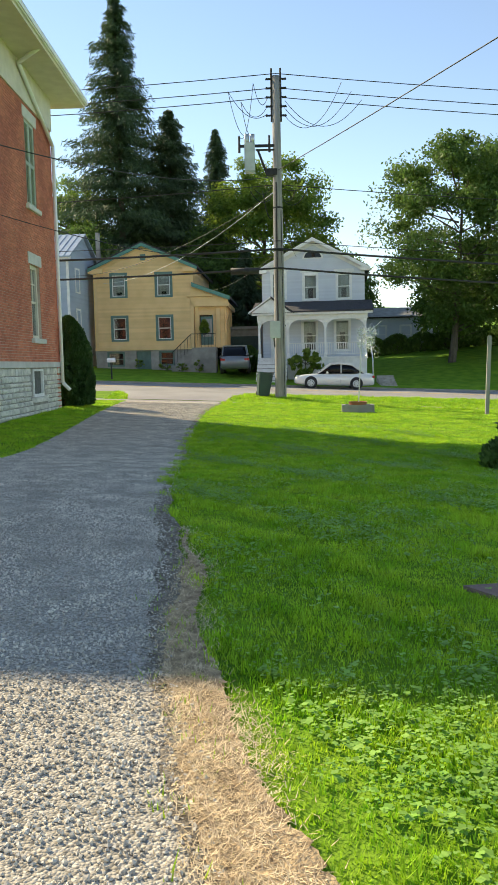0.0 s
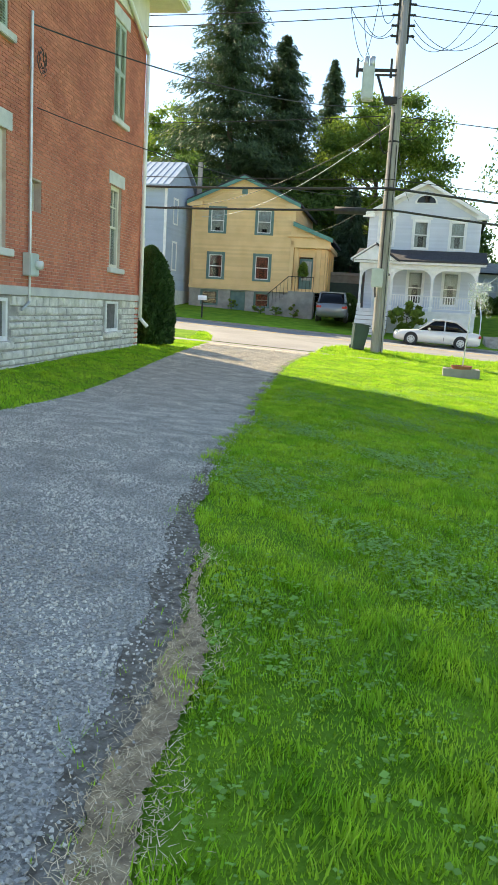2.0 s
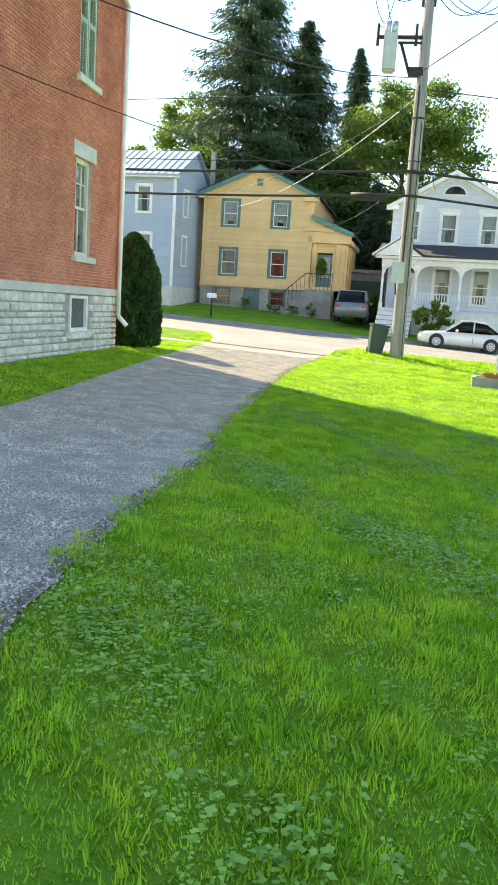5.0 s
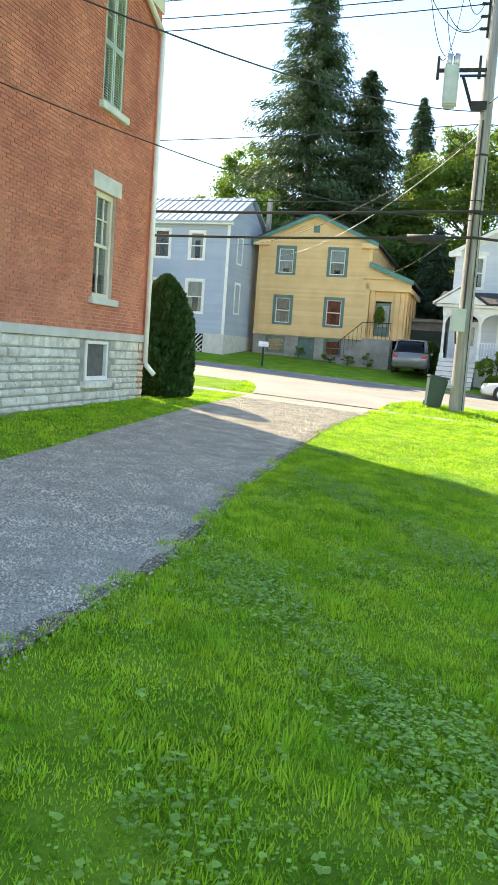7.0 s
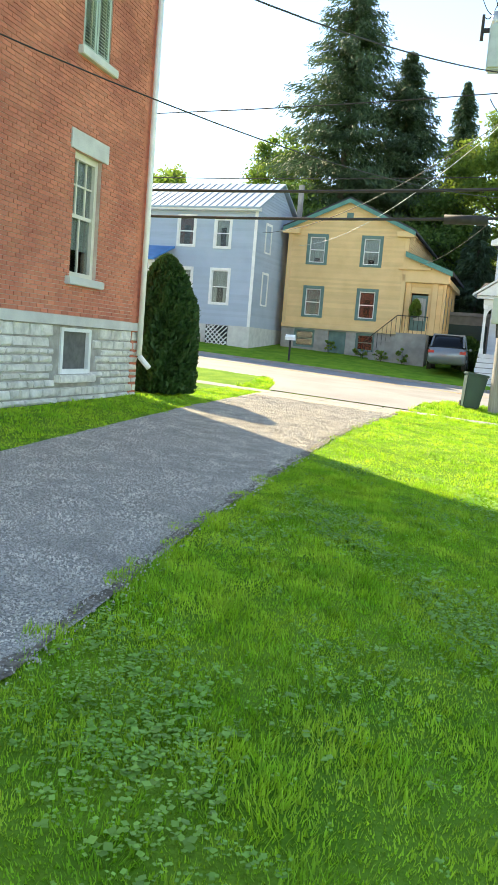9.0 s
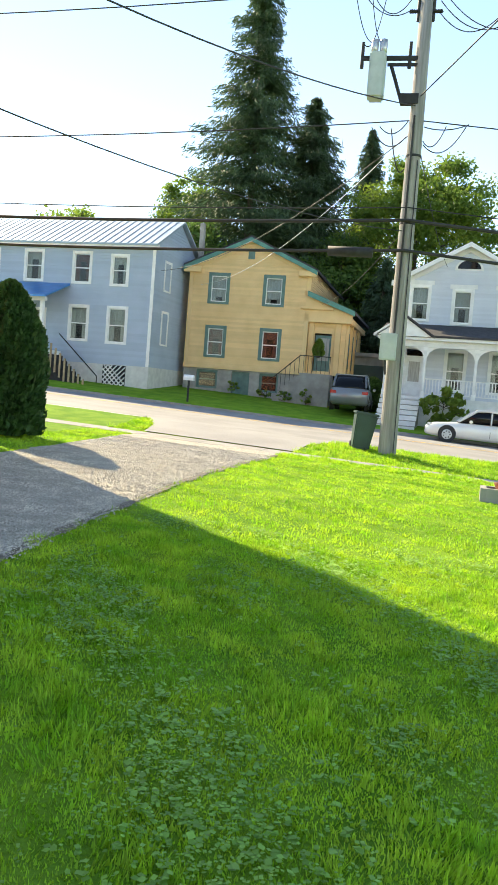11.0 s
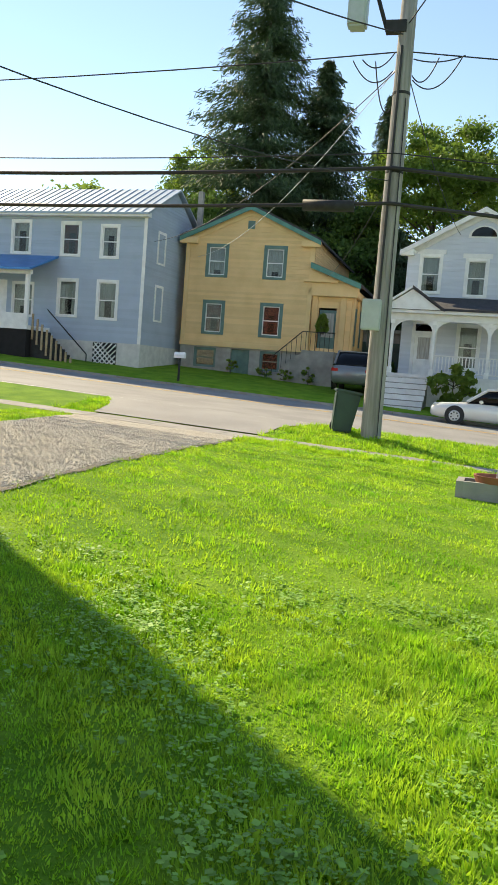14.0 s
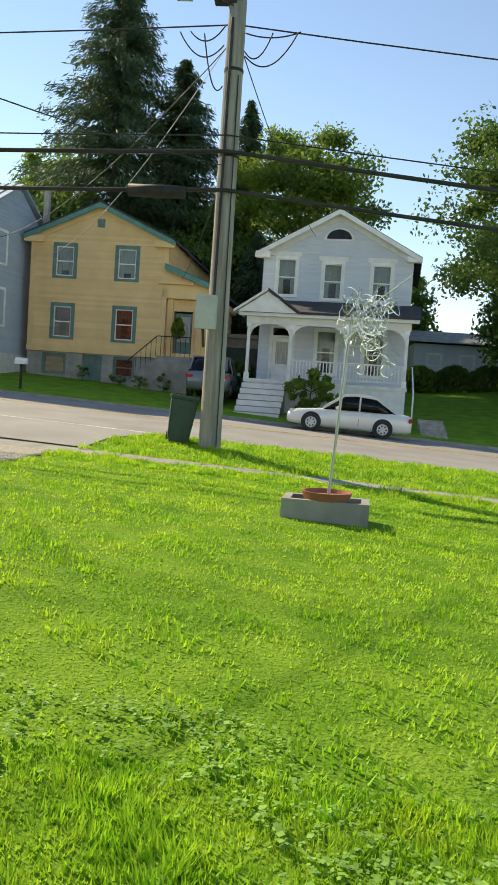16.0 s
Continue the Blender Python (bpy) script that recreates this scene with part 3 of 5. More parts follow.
def gable_roof(parent, x0, x1, y0, y1, ze, zr, th, mat, edge, over=0.35):
    xm = (x0 + x1) / 2
    for s, xe in ((-1, x0), (1, x1)):
        k = (zr - ze) / abs(xm - xe)
        xo, zo = xe + s * over, ze - k * over
        part("roof_slope", prism([(xo, zo), (xm, zr), (xm, zr + th), (xo, zo + th)], "y", y0 - over, y1 + over), mat, parent)
        part("rake_board", prism([(xo, zo - 0.2), (xm, zr - 0.2), (xm, zr + 0.02), (xo, zo + 0.02)], "y", y0 - over - 0.03, y0 - over + 0.03), edge, parent)
        part("frieze_rake", prism([(xe, ze - 0.42), (xm, zr - 0.42), (xm, zr - 0.1), (xe, ze - 0.1)], "y", y0 - 0.07, y0 - 0.026), edge if edge is WHITE else mat_frieze, parent)


mat_frieze = YELLOW

# yellow house
YA = math.degrees(math.atan(0.0))
yh = thing("yellow_house", "yellow clapboard house with green window trim and raised basement", "house", pose(-11.6, 48.5, 0, 0, 0, -2.0))
W, D = 6.75, 11.0
ZB, ZE, ZR = 2.55, 8.05, 9.55
wins = [(1.1, 2.3, 5.98, 7.66), (4.15, 5.35, 5.98, 7.66), (1.1, 2.3, 3.08, 4.82), (4.15, 5.35, 3.08, 4.82)]
# Near-black sheet behind the front; shade of the rooms is painted in.
part("wall_core", prism([(0, ZB), (W, ZB), (W, ZE), (W / 2, ZR), (0, ZE)], "y", 0.55, 0.6), DARK, yh)
b = bmesh.new()
for a, e, lo, hi in wall_panels((0, W), wins, ZB, ZE):
    box(a, e, 0.0, 0.12, lo, hi, b)
prism([(0, ZE), (W, ZE), (W / 2, ZR)], "y", 0.0, 0.12, b)
part("front_wall", b, YELLOW, yh)
clap("clapboard_siding", 0, W, ZB, ZR, 0.0, 0.125, wins, YELLOW, yh, (W / 2, ZR, ZE, W / 2))
b = bmesh.new()
box(0, 0.12, 0.12, D, ZB, ZE, b), box(W - 0.12, W, 0.12, D, ZB, ZE, b), box(0.12, W - 0.12, D - 0.12, D, ZB, ZE, b)
part("side_wall", b, YELLOW, yh)
clap("clapboard_siding", 0, D, ZB, ZE, W, 0.125, [], YELLOW, yh, None, 1)
clap("clapboard_siding", 0, D, ZB, ZE, 0, 0.125, [], YELLOW, yh, None, -1)
gable_roof(yh, 0, W, 0, D, ZE, ZR, 0.12, SHINGLE, TEAL, 0.3)
for xx in (0, W - 0.22):
    part("corner_board", box(xx, xx + 0.22, -0.05, -0.024, ZB, ZE - 0.4), YELLOW, yh)
    part("cornice_return", box(xx - 0.3 if xx == 0 else xx - 0.45, xx + 0.68 if xx == 0 else xx + 0.5, -0.3, -0.03, ZE - 0.42, ZE - 0.12, None, 0.02), YELLOW, yh)
part("water_board", box(-0.03, W + 0.03, -0.06, -0.024, ZB - 0.08, ZB + 0.14), YELLOW, yh)
for k, o in enumerate(wins):
    # Red on the lower pair is a painted reflection of brick.
    sash(yh, *o, GREEN_TRIM, 0.17, WHITE, (CURTAIN, CURTAIN, REDCURT_REFL, REDCURT_REFL)[k], 0.0, "window", "green trimmed sash window with curtains", (0.2, 0.2, 0.62, 0.7)[k])
v = part("gable_vent", box(W / 2 - 0.16, W / 2 + 0.2, -0.05, -0.024, 8.45, 8.85), GREEN_TRIM, yh)
# basement
b = bmesh.new()
for a, e, lo, hi in wall_panels((0, W), [(0.75, 1.95, 1.4, 2.4), (2.75, 3.75, 0.5, 2.4), (4.3, 5.35, 1.4, 2.4)], 0.3, ZB):
    box(a, e, 0.05, 0.3, lo, hi, b)
box(0.0, 0.25, 0.3, D, 0.3, ZB, b), box(W - 0.25, W, 0.3, D, 0.3, ZB, b)
part("basement_wall", b, CONCRETE, yh)
for a, e in ((0.75, 1.95), (4.3, 5.35)):
    sash(yh, a, e, 1.4, 2.4, GREEN_TRIM, 0.09, GREEN_TRIM, None, 0.15, "basement_window", "dark basement window")
d = part("basement_door", box(2.75, 3.75, 0.2, 0.26, 0.9, 2.4), GREEN_TRIM, yh, "dark green basement door")
for k in range(5):
    part("board", box(2.8 + k * 0.19, 2.95 + k * 0.19, 0.185, 0.2, 1.0, 2.35), GREEN_TRIM, d)
# side entrance wing with porch
EW = 2.0
b = bmesh.new()
for a, e, lo, hi in wall_panels((W, W + EW), [(W + 0.35, W + 1.25, 2.75, 4.75)], ZB, 5.35):
    box(a, e, 0.3, 0.42, lo, hi, b)
box(W + EW - 0.12, W + EW, 0.42, 8.0, ZB, 5.35, b)
part("wing_wall", b, YELLOW, yh)
clap("clapboard_siding", W, W + EW, ZB, 5.35, 0.3, 0.125, [(W + 0.25, W + 1.35, 2.5, 5.0)], YELLOW, yh)
clap("clapboard_siding", 0.3, 8.0, ZB, 5.35, W + EW, 0.125, [(1.0, 1.9, 3, 4.9), (2.8, 3.7, 3, 4.9), (4.6, 5.5, 3, 4.9)], YELLOW, yh, None, 1)
for a in (0.35, 2.15, 3.95, 5.75):
    part("side_pilaster", box(W + EW, W + EW + 0.14, a, a + 0.3, ZB, 5.5, None, 0.01), YELLOW, yh)
part("side_entablature", box(W + EW, W + EW + 0.25, 0.33, 8.0, 5.35, 5.66, None, 0.02), YELLOW, yh)
for a in (1.0, 2.8, 4.6):
    part("side_window", box(W + EW, W + EW + 0.05, a, a + 0.9, 3.0, 4.9), GREEN_TRIM, yh)
part("wing_roof", prism([(W - 0.1, 6.75), (W + EW + 0.45, 5.8), (W + EW + 0.45, 5.95), (W - 0.1, 6.9)], "y", -0.28, 8.3), SHINGLE, yh)
part("wing_rake", prism([(W - 0.1, 6.62), (W + EW + 0.45, 5.67), (W + EW + 0.45, 5.93), (W - 0.1, 6.88)], "y", -0.33, -0.285), TEAL, yh)
part("wing_gable", prism([(W, 5.72), (W + EW + 0.3, 5.72), (W + EW + 0.3, 5.82), (W, 6.72)], "y", -0.03, 0.34), YELLOW, yh)
part("wing_entablature", box(W - 0.3, W + EW + 0.3, -0.05, 0.32, 5.3, 5.72, None, 0.02), YELLOW, yh, "heavy yellow moulded cornice")
part("wing_cornice", box(W - 0.45, W + 1.3, -0.2, 0.36, 5.95, 6.08, None, 0.02), YELLOW, yh)
for xx in (W + 0.02, W + 1.45):
    part("pilaster", box(xx, xx + 0.28, 0.18, 0.3, ZB, 5.45, None, 0.01), YELLOW, yh)
dr = part("entrance_door", box(W + 0.4, W + 1.3, 0.34, 0.38, 2.6, 4.65), GREEN_TRIM, yh, "grey green front door with glazing")
part("door_glass", box(W + 0.55, W + 1.15, 0.325, 0.34, 3.3, 4.5), CURTAIN, dr)
part("fanlight", box(W + 0.4, W + 1.3, 0.34, 0.37, 4.75, 5.1), CARGLASS, dr)
part("entrance_landing", box(W - 0.1, W + 1.5, -1.0, 0.3, 0.8, 2.55), CONCRETE, yh, "stone landing before the door")
for k in range(6):
    part("entrance_step", box(W - 0.1 - 0.27 * (k + 1), W - 0.1 - 0.27 * k, -1.0, 0.0, 0.8, 2.55 - 0.26 * (k + 1)), CONCRETE, yh)
b = bmesh.new()
tube((W - 1.75, -1.0, 1.95), (W - 0.1, -1.0, 3.45), 0.025, None, 6, b)
tube((W - 0.1, -1.0, 3.45), (W + 1.5, -1.0, 3.45), 0.025, None, 6, b)
for k in range(15):
    xx = W - 1.75 + k * 0.23
    lo = 2.55 if xx > W - 0.1 else max(1.0, 2.55 + (xx - W + 0.1) * 0.96)
    tube((xx, -1.0, lo), (xx, -1.0, min(3.45, lo + 0.95)), 0.013, None, 5, b)
part("iron_railing", b, BLACK, yh, "thin black iron railing")

# blue house
bh = thing("blue_house", "long pale blue sided house with metal roof", "house", pose(-12.4, 44.85, 0, 0, 0, -5.0))
BW, BD, BZ, BE, BR = 15.5, 6.2, 2.2, 8.3, 10.1
ups = [(-2.45 - 2.3 * 0, -1.4, 6.2, 7.85), (-4.65, -3.5, 6.25, 7.95), (-7.5, -6.3, 6.3, 8.0), (-10.1, -8.95, 6.3, 8.0), (-12.4, -11.25, 6.3, 8.0), (-14.7, -13.6, 6.3, 8.0)]
lows = [(-2.5, -1.3, 3.25, 5.2), (-4.7, -3.5, 3.3, 5.2), (-12.4, -11.2, 3.3, 5.2)]
door = (-8.6, -7.6, 2.75, 5.0)
bigw = (-7.3, -6.0, 3.2, 4.95)
holes = ups + lows + [door, bigw]
b = bmesh.new()
for a, e, lo, hi in wall_panels((-BW, 0), sorted(holes, key=lambda h: h[2]), BZ, BE):
    box(a, e, 0.0, 0.12, lo, hi, b)
box(-0.12, 0, 0.12, BD, BZ, BE, b), box(-BW, -BW + 0.12, 0.12, BD, BZ, BE, b), box(-BW + 0.12, -0.12, BD - 0.12, BD, BZ, BE, b)
prism([(0, BE), (BD, BE), (BD / 2, BR)], "x", -0.12, 0, b)
prism([(0, BE), (BD, BE), (BD / 2, BR)], "x", -BW, -BW + 0.12, b)
part("wall", b, BLUE, bh)
clap("siding", -BW, 0, BZ, BE - 0.1, 0.0, 0.15, holes, BLUE, bh)
quadz = clap("siding_side", 0, BD, BZ, BR - 0.1, 0, 0.15, [], BLUE, bh, (BD / 2, BR, BE, BD / 2), 1)
part("foundation", box(-BW, 0.02, -0.02, BD, 0.3, BZ), LIME_SMOOTH, bh, "whitewashed foundation")
part("corner_post", box(-0.14, 0.03, -0.05, -0.024, BZ, BE), WHITE, bh)
part("eave_board", box(-BW - 0.2, 0.2, -0.4, -0.024, BE - 0.14, BE + 0.06), WHITE, bh)
for s, (p, q) in enumerate((((-0.45, BE - 0.06), (BD / 2, BR)), ((BD + 0.45, BE - 0.06), (BD / 2, BR)))):
    rf = part("roof_slope", prism([p, q, (q[0], q[1] + 0.1), (p[0], p[1] + 0.1)], "x", -BW - 0.25, 0.25), METALROOF, bh, "standing seam metal roof")
    b = bmesh.new()
    for k in range(38):
        xx = -BW - 0.2 + k * 0.42
        prism([(p[0], p[1] + 0.1), (q[0], q[1] + 0.1), (q[0], q[1] + 0.14), (p[0], p[1] + 0.14)], "x", xx, xx + 0.03, b)
    part("seams", b, METALROOF, rf)
for k, o in enumerate(ups):
    sash(bh, *o, WHITE, 0.13, WHITE, REDCURT_REFL if k % 2 else CURTAIN, 0.0, "window", "white framed sash window", 0.72)
for o in lows:
    sash(bh, *o, WHITE, 0.13, WHITE, CURTAIN, 0.0, "window", "white framed sash window", 0.5)
sash(bh, *bigw, WHITE, 0.1, WHITE, CURTAIN, 0.0, "porch_window", "", 0.3)
part("front_door", box(door[0], door[1], 0.03, 0.08, door[2], door[3]), WHITE, bh, "white panelled front door")
for a, lo, hi in ((1.2, 3.4, 5.2), (1.2, 6.2, 7.8)):
    sash(bh, a, a + 0.95, lo, hi, WHITE, 0.12, WHITE, None, 0, "side_window", "", 0.5, 0.0)
part("chimney_pipe", box(0.3, 0.55, 5.2, 5.45, 0.9, 10.6), CONCRETE, bh, "tall pale flue pipe")
# porch of the blue house
pr = bh
part("porch_floor", box(-9.9, -5.0, -2.0, -0.03, 2.5, 2.7), WHITE, pr)
part("porch_skirt", box(-9.85, -5.05, -1.95, -0.05, 0.5, 2.5), CARPET, pr, "black lower porch skirt")
part("porch_rail", box(-9.9, -5.05, -2.02, -1.94, 2.7, 3.25), WHITE, pr, "white solid porch rail")
for xx in (-9.85, -5.2):
    part("porch_post", box(xx, xx + 0.17, -2.0, -1.83, 2.7, 5.1), WHITE, pr)
part("porch_beam", box(-10.0, -4.9, -2.05, -1.85, 5.1, 5.3), WHITE, pr)
part("porch_roof", prism([(-2.4, 5.25), (-0.03, 6.15), (-0.03, 6.25), (-2.4, 5.35)], "x", -10.3, -4.7), BLUEROOF, pr, "bright blue metal porch roof")
for k in range(7):
    part("porch_step", box(-5.0 + 0.28 * k, -4.72 + 0.28 * k, -1.6, -0.3, 0.5, 2.6 - 0.25 * (k + 0.6)), BLACK, pr)
for k in range(9):
    xx = -4.95 + k * 0.27
    z = 2.65 - 0.27 * k * 0.9
    part("stair_baluster", box(xx, xx + 0.09, -1.68, -1.62, z - 0.6, z + 0.62), RAWWOOD, pr, "raw timber stair baluster")
b = tube((-5.0, -0.3, 3.6), (-2.7, -0.3, 1.55), 0.03, None, 6)
tube((-2.7, -0.3, 1.55), (-2.7, -0.3, 0.6), 0.03, None, 6, b)
part("stair_rail", b, BLACK, pr)
b = bmesh.new()
for k in range(-8, 16, 2):
    for s in (1, -1):
        p0, p1 = [-2.6 + k * 0.13, 0.75], [-2.6 + k * 0.13 + s * 1.4, 2.15]
        u0 = max(0, min(1, ((-2.5 if s > 0 else -1.25) - p0[0]) / (s * 1.4)))
        u1 = max(0, min(1, ((-1.25 if s > 0 else -2.5) - p0[0]) / (s * 1.4)))
        if u1 - u0 > 0.02:
            tube((p0[0] + u0 * s * 1.4, -0.06, 0.75 + u0 * 1.4), (p0[0] + u1 * s * 1.4, -0.06, 0.75 + u1 * 1.4), 0.034, None, 4, b)
# Added panel over the foundation; its near-black paints shade behind the lattice.
part("lattice_backing", box(-2.52, -1.23, -0.034, -0.024, 0.7, 2.17), DARK, pr, "near-black panel painting the shade behind lattice")
part("lattice", b, WHITE, pr, "white diagonal lattice panel")

# white house with porch
wh = thing("white_house", "pale blue-white gabled house with white front porch", "house", pose(-0.25, 46.75, 0, 0, 0, -6.0))
WW, WD, WB, WE, WR = 6.6, 9.0, 1.7, 7.55, 9.35
w_up = [(0.55, 1.6, 5.5, 7.3), (2.6, 3.65, 5.4, 7.15), (4.75, 5.8, 5.4, 7.15)]
w_lo = [(2.5, 3.6, 2.1, 4.2), (4.6, 5.7, 2.1, 4.2)]
w_door = (0.55, 1.6, 1.75, 4.3)
b = bmesh.new()
for a, e, lo, hi in wall_panels((0, WW), sorted(w_up + w_lo + [w_door], key=lambda h: h[2]), 0.2, WE):
    box(a, e, 0.0, 0.12, lo, hi, b)
prism([(0, WE), (WW, WE), (WW / 2, WR)], "y", 0.0, 0.12, b)
box(0, 0.12, 0.12, WD, 0.2, WE, b), box(WW - 0.12, WW, 0.12, WD, 0.2, WE, b), box(0.12, WW - 0.12, WD - 0.12, WD, 0.2, WE, b)
part("wall", b, PALE, wh)
clap("siding", 0, WW, WB, WR, 0.0, 0.11, w_up + w_lo + [w_door], PALE, wh, (WW / 2, WR, WE, WW / 2))
clap("siding_side", 0, WD, WB, WE, 0, 0.11, [], PALE, wh, None, -1)
for xx in (-0.35, WW - 0.3):
    part("cornice_return", box(xx, xx + 0.65, -0.35, -0.03, WE - 0.36, WE - 0.1, None, 0.02), WHITE, wh)
gable_roof(wh, 0, WW, 0, WD, WE, WR, 0.05, SHINGLE, WHITE, 0.35)
for o in w_up:
    sash(wh, *o, WHITE, 0.12, WHITE, CURTAIN, 0.0, "window", "white framed sash window with flat hood", 0.45, None, 0.2)
for o in w_lo:
    sash(wh, *o, WHITE, 0.12, WHITE, CURTAIN, 0.0, "window", "white framed sash window", 0.6)
dr = part("front_door", box(w_door[0] + 0.1, w_door[1] - 0.1, 0.04, 0.09, 1.75, 3.7), WHITE, wh, "white front door with glazing")
part("door_glass", box(0.8, 1.35, 0.03, 0.04, 2.5, 3.5), CURTAIN, dr)
b = bmesh.new()
for a in ((0.5, 0.65, 1.75, 4.3), (1.5, 1.65, 1.75, 4.3), (0.65, 1.5, 4.1, 4.3), (0.65, 1.5, 3.7, 3.78)):
    box(a[0], a[1], -0.05, 0.05, a[2], a[3], b)
part("door_case", b, WHITE, dr)
part("transom", prism([(1.08 + 0.42 * math.cos(k * math.pi / 10), 3.78 + 0.3 * math.sin(k * math.pi / 10)) for k in range(11)], "y", 0.0, 0.03), CARGLASS, dr)
arch = [(WW / 2 + 0.55 * math.cos(k * math.pi / 14), 8.12 + 0.42 * math.sin(k * math.pi / 14)) for k in range(15)]
big = [(WW / 2 + 0.68 * math.cos(k * math.pi / 14), 8.05 + 0.56 * math.sin(k * math.pi / 14)) for k in range(15)]
fan = part("fan_window", prism(big, "y", -0.05, -0.024), WHITE, wh, "half-round attic window")
part("pane", prism(arch, "y", -0.07, -0.052), CARGLASS, fan)
# porch
PD = 2.6
part("porch_floor", box(-0.1, WW + 0.1, -PD, -0.03, 1.6, 1.75), WHITE, wh)
part("porch_skirt", box(-0.05, WW + 0.05, -PD + 0.05, -PD + 0.12, 0.0, 1.6), WHITE, wh, "white boarded porch skirt")
part("porch_skirt_side", box(WW - 0.02, WW + 0.05, -PD + 0.12, 0, 0.0, 1.6), WHITE, wh)
for xx in (-0.05, 1.75, 4.05, WW - 0.1):
    b = box(xx, xx + 0.13, -PD + 0.02, -PD + 0.15, 1.75, 4.05, None, 0.015)
    box(xx - 0.03, xx + 0.16, -PD - 0.01, -PD + 0.18, 1.75, 2.0, b)
    box(xx - 0.03, xx + 0.16, -PD - 0.01, -PD + 0.18, 3.9, 4.05, b)
    po = part("porch_post", b, WHITE, wh, "turned white porch post")
    for s in (-1, 1):
        if (xx < 0 and s < 0) or (xx > 6 and s > 0):
            continue
        c = xx + 0.065
        curve = [(c + s * 0.06, 3.55), (c + s * 0.16, 3.8), (c + s * 0.34, 3.95), (c + s * 0.62, 4.05), (c + s * 0.06, 4.05)]
        part("bracket", prism(curve, "y", -PD + 0.06, -PD + 0.11), WHITE, po)
part("porch_beam", box(-0.1, WW + 0.1, -PD, -PD + 0.17, 4.05, 4.35), WHITE, wh)
part("porch_ceiling", box(-0.1, WW + 0.1, -PD + 0.17, -0.05, 4.3, 4.35), WHITE, wh)
part("porch_gutter", box(-0.4, WW + 0.4, -PD - 0.25, -PD, 4.35, 4.5), WHITE, wh)
part("porch_roof", prism([(-PD - 0.3, 4.48), (-0.03, 5.25), (-0.03, 5.35), (-PD - 0.3, 4.58)], "x", -0.45, WW + 0.45), SHINGLE, wh, "dark shingled porch roof")
part("porch_gable", prism([(-0.45, 4.5), (2.05, 4.5), (0.8, 5.35)], "y", -PD - 0.32, -PD - 0.2), WHITE, wh, "small white pediment over the steps")
for s, xe in ((-1, -0.6), (1, 2.2)):
    part("gable_roof_slope", prism([(xe, 4.45), (0.8, 5.4), (0.8, 5.5), (xe, 4.55)], "y", -PD - 0.45, -0.8), SHINGLE if s > 0 else WHITE, wh)
b = bmesh.new()
tube((1.85, -PD + 0.08, 2.6), (WW, -PD + 0.08, 2.6), 0.035, None, 6, b)
tube((1.85, -PD + 0.08, 1.9), (WW, -PD + 0.08, 1.9), 0.03, None, 6, b)
part("rail", b, WHITE, wh)
for k in range(33):
    xx = 1.98 + k * 0.14
    bal = part("baluster", box(xx - 0.022, xx + 0.022, -PD + 0.06, -PD + 0.1, 1.92, 2.58), WHITE, wh)
for k in range(6):
    part("porch_step", box(-0.05, 1.75, -PD - 0.28 * (k + 1), -PD - 0.28 * k + (0.0 if k else 0.02), -0.2, 1.68 - 0.24 * (k + 0.5)), CONCRETE, wh)
for k in range(6):
    part("step_riser", box(-0.08, 1.78, -PD - 0.28 * (k + 1) - 0.02, -PD - 0.28 * (k + 1), 1.68 - 0.24 * (k + 1.4), 1.68 - 0.24 * (k + 0.55)), WHITE, wh)
b = tube((WW + 0.25, -PD, 2.6), (WW + 0.35, -PD - 1.6, 1.5), 0.03, None, 6)
tube((WW + 0.35, -PD - 1.6, 1.5), (WW + 0.35, -PD - 1.6, 0.0), 0.03, None, 6, b)
part("side_handrail", b, WHITE, wh)

# garage between the houses
ga = thing("garage", "small pale garage with dark green door", "garage", pose(-3.3, 52.5, 0.7, 0, 0, -4))
part("wall", box(0, 3.2, 0.1, 5.5, 0, 3.2), CONCRETE, ga)
gd = part("garage_door", box(0.3, 2.9, 0.03, 0.09, 0, 2.7), BINMAT, ga, "dark green panelled door")
for k in range(5):
    part("panel", box(0.35, 2.85, 0.0, 0.03, 0.06 + k * 0.53, 0.53 + k * 0.53), BINMAT, gd)
part("roof", box(-0.15, 3.35, -0.15, 5.6, 3.2, 3.4), CONCRETE, ga)
sh = thing("blue_outbuilding", "small blue shed behind the yellow house", "shed", pose(-4.2, 58, 1.2))
part("wall", box(0, 2.2, 0, 3, 0, 4.6), BLUE, sh)
part("roof", prism([(-0.2, 4.5), (1.1, 5.6), (2.4, 4.5)], "y", -0.2, 3.2), SHINGLE, sh)
fh = thing("far_white_house", "white house with porch up the hill behind trees", "house", pose(9.0, 66, 2.0))
part("wall", box(0, 7, 0, 6, -1.5, 3.2), PALE, fh)
part("roof", prism([(-0.4, 3.3), (3, 4.3), (6.4, 3.3)], "x", -0.4, 7.4), CONCRETE, fh)
for k in range(3):
    sash(fh, 0.8 + 2.2 * k, 1.9 + 2.2 * k, 0.9, 2.6, WHITE, 0.12, WHITE, None, -0.01)
part("deck_rail", box(-0.5, 6.0, -1.6, -1.5, 0.3, 1.2), GREYBOX, fh)
part("deck_floor", box(-0.5, 6.0, -1.6, 0, -0.2, 0.1), GREYBOX, fh)

# steps up the bank
st = thing("bank_steps", "weathered concrete steps up the grassy bank", "steps", pose(6.75, 41.6, -0.25))
for k in range(7):
    part("step", box(-0.05, 0.95, 0.3 * k, 0.3 * k + 0.32, -0.3, 0.11 * (k + 1) - 0.02 * (k % 2)), JOINT, st)

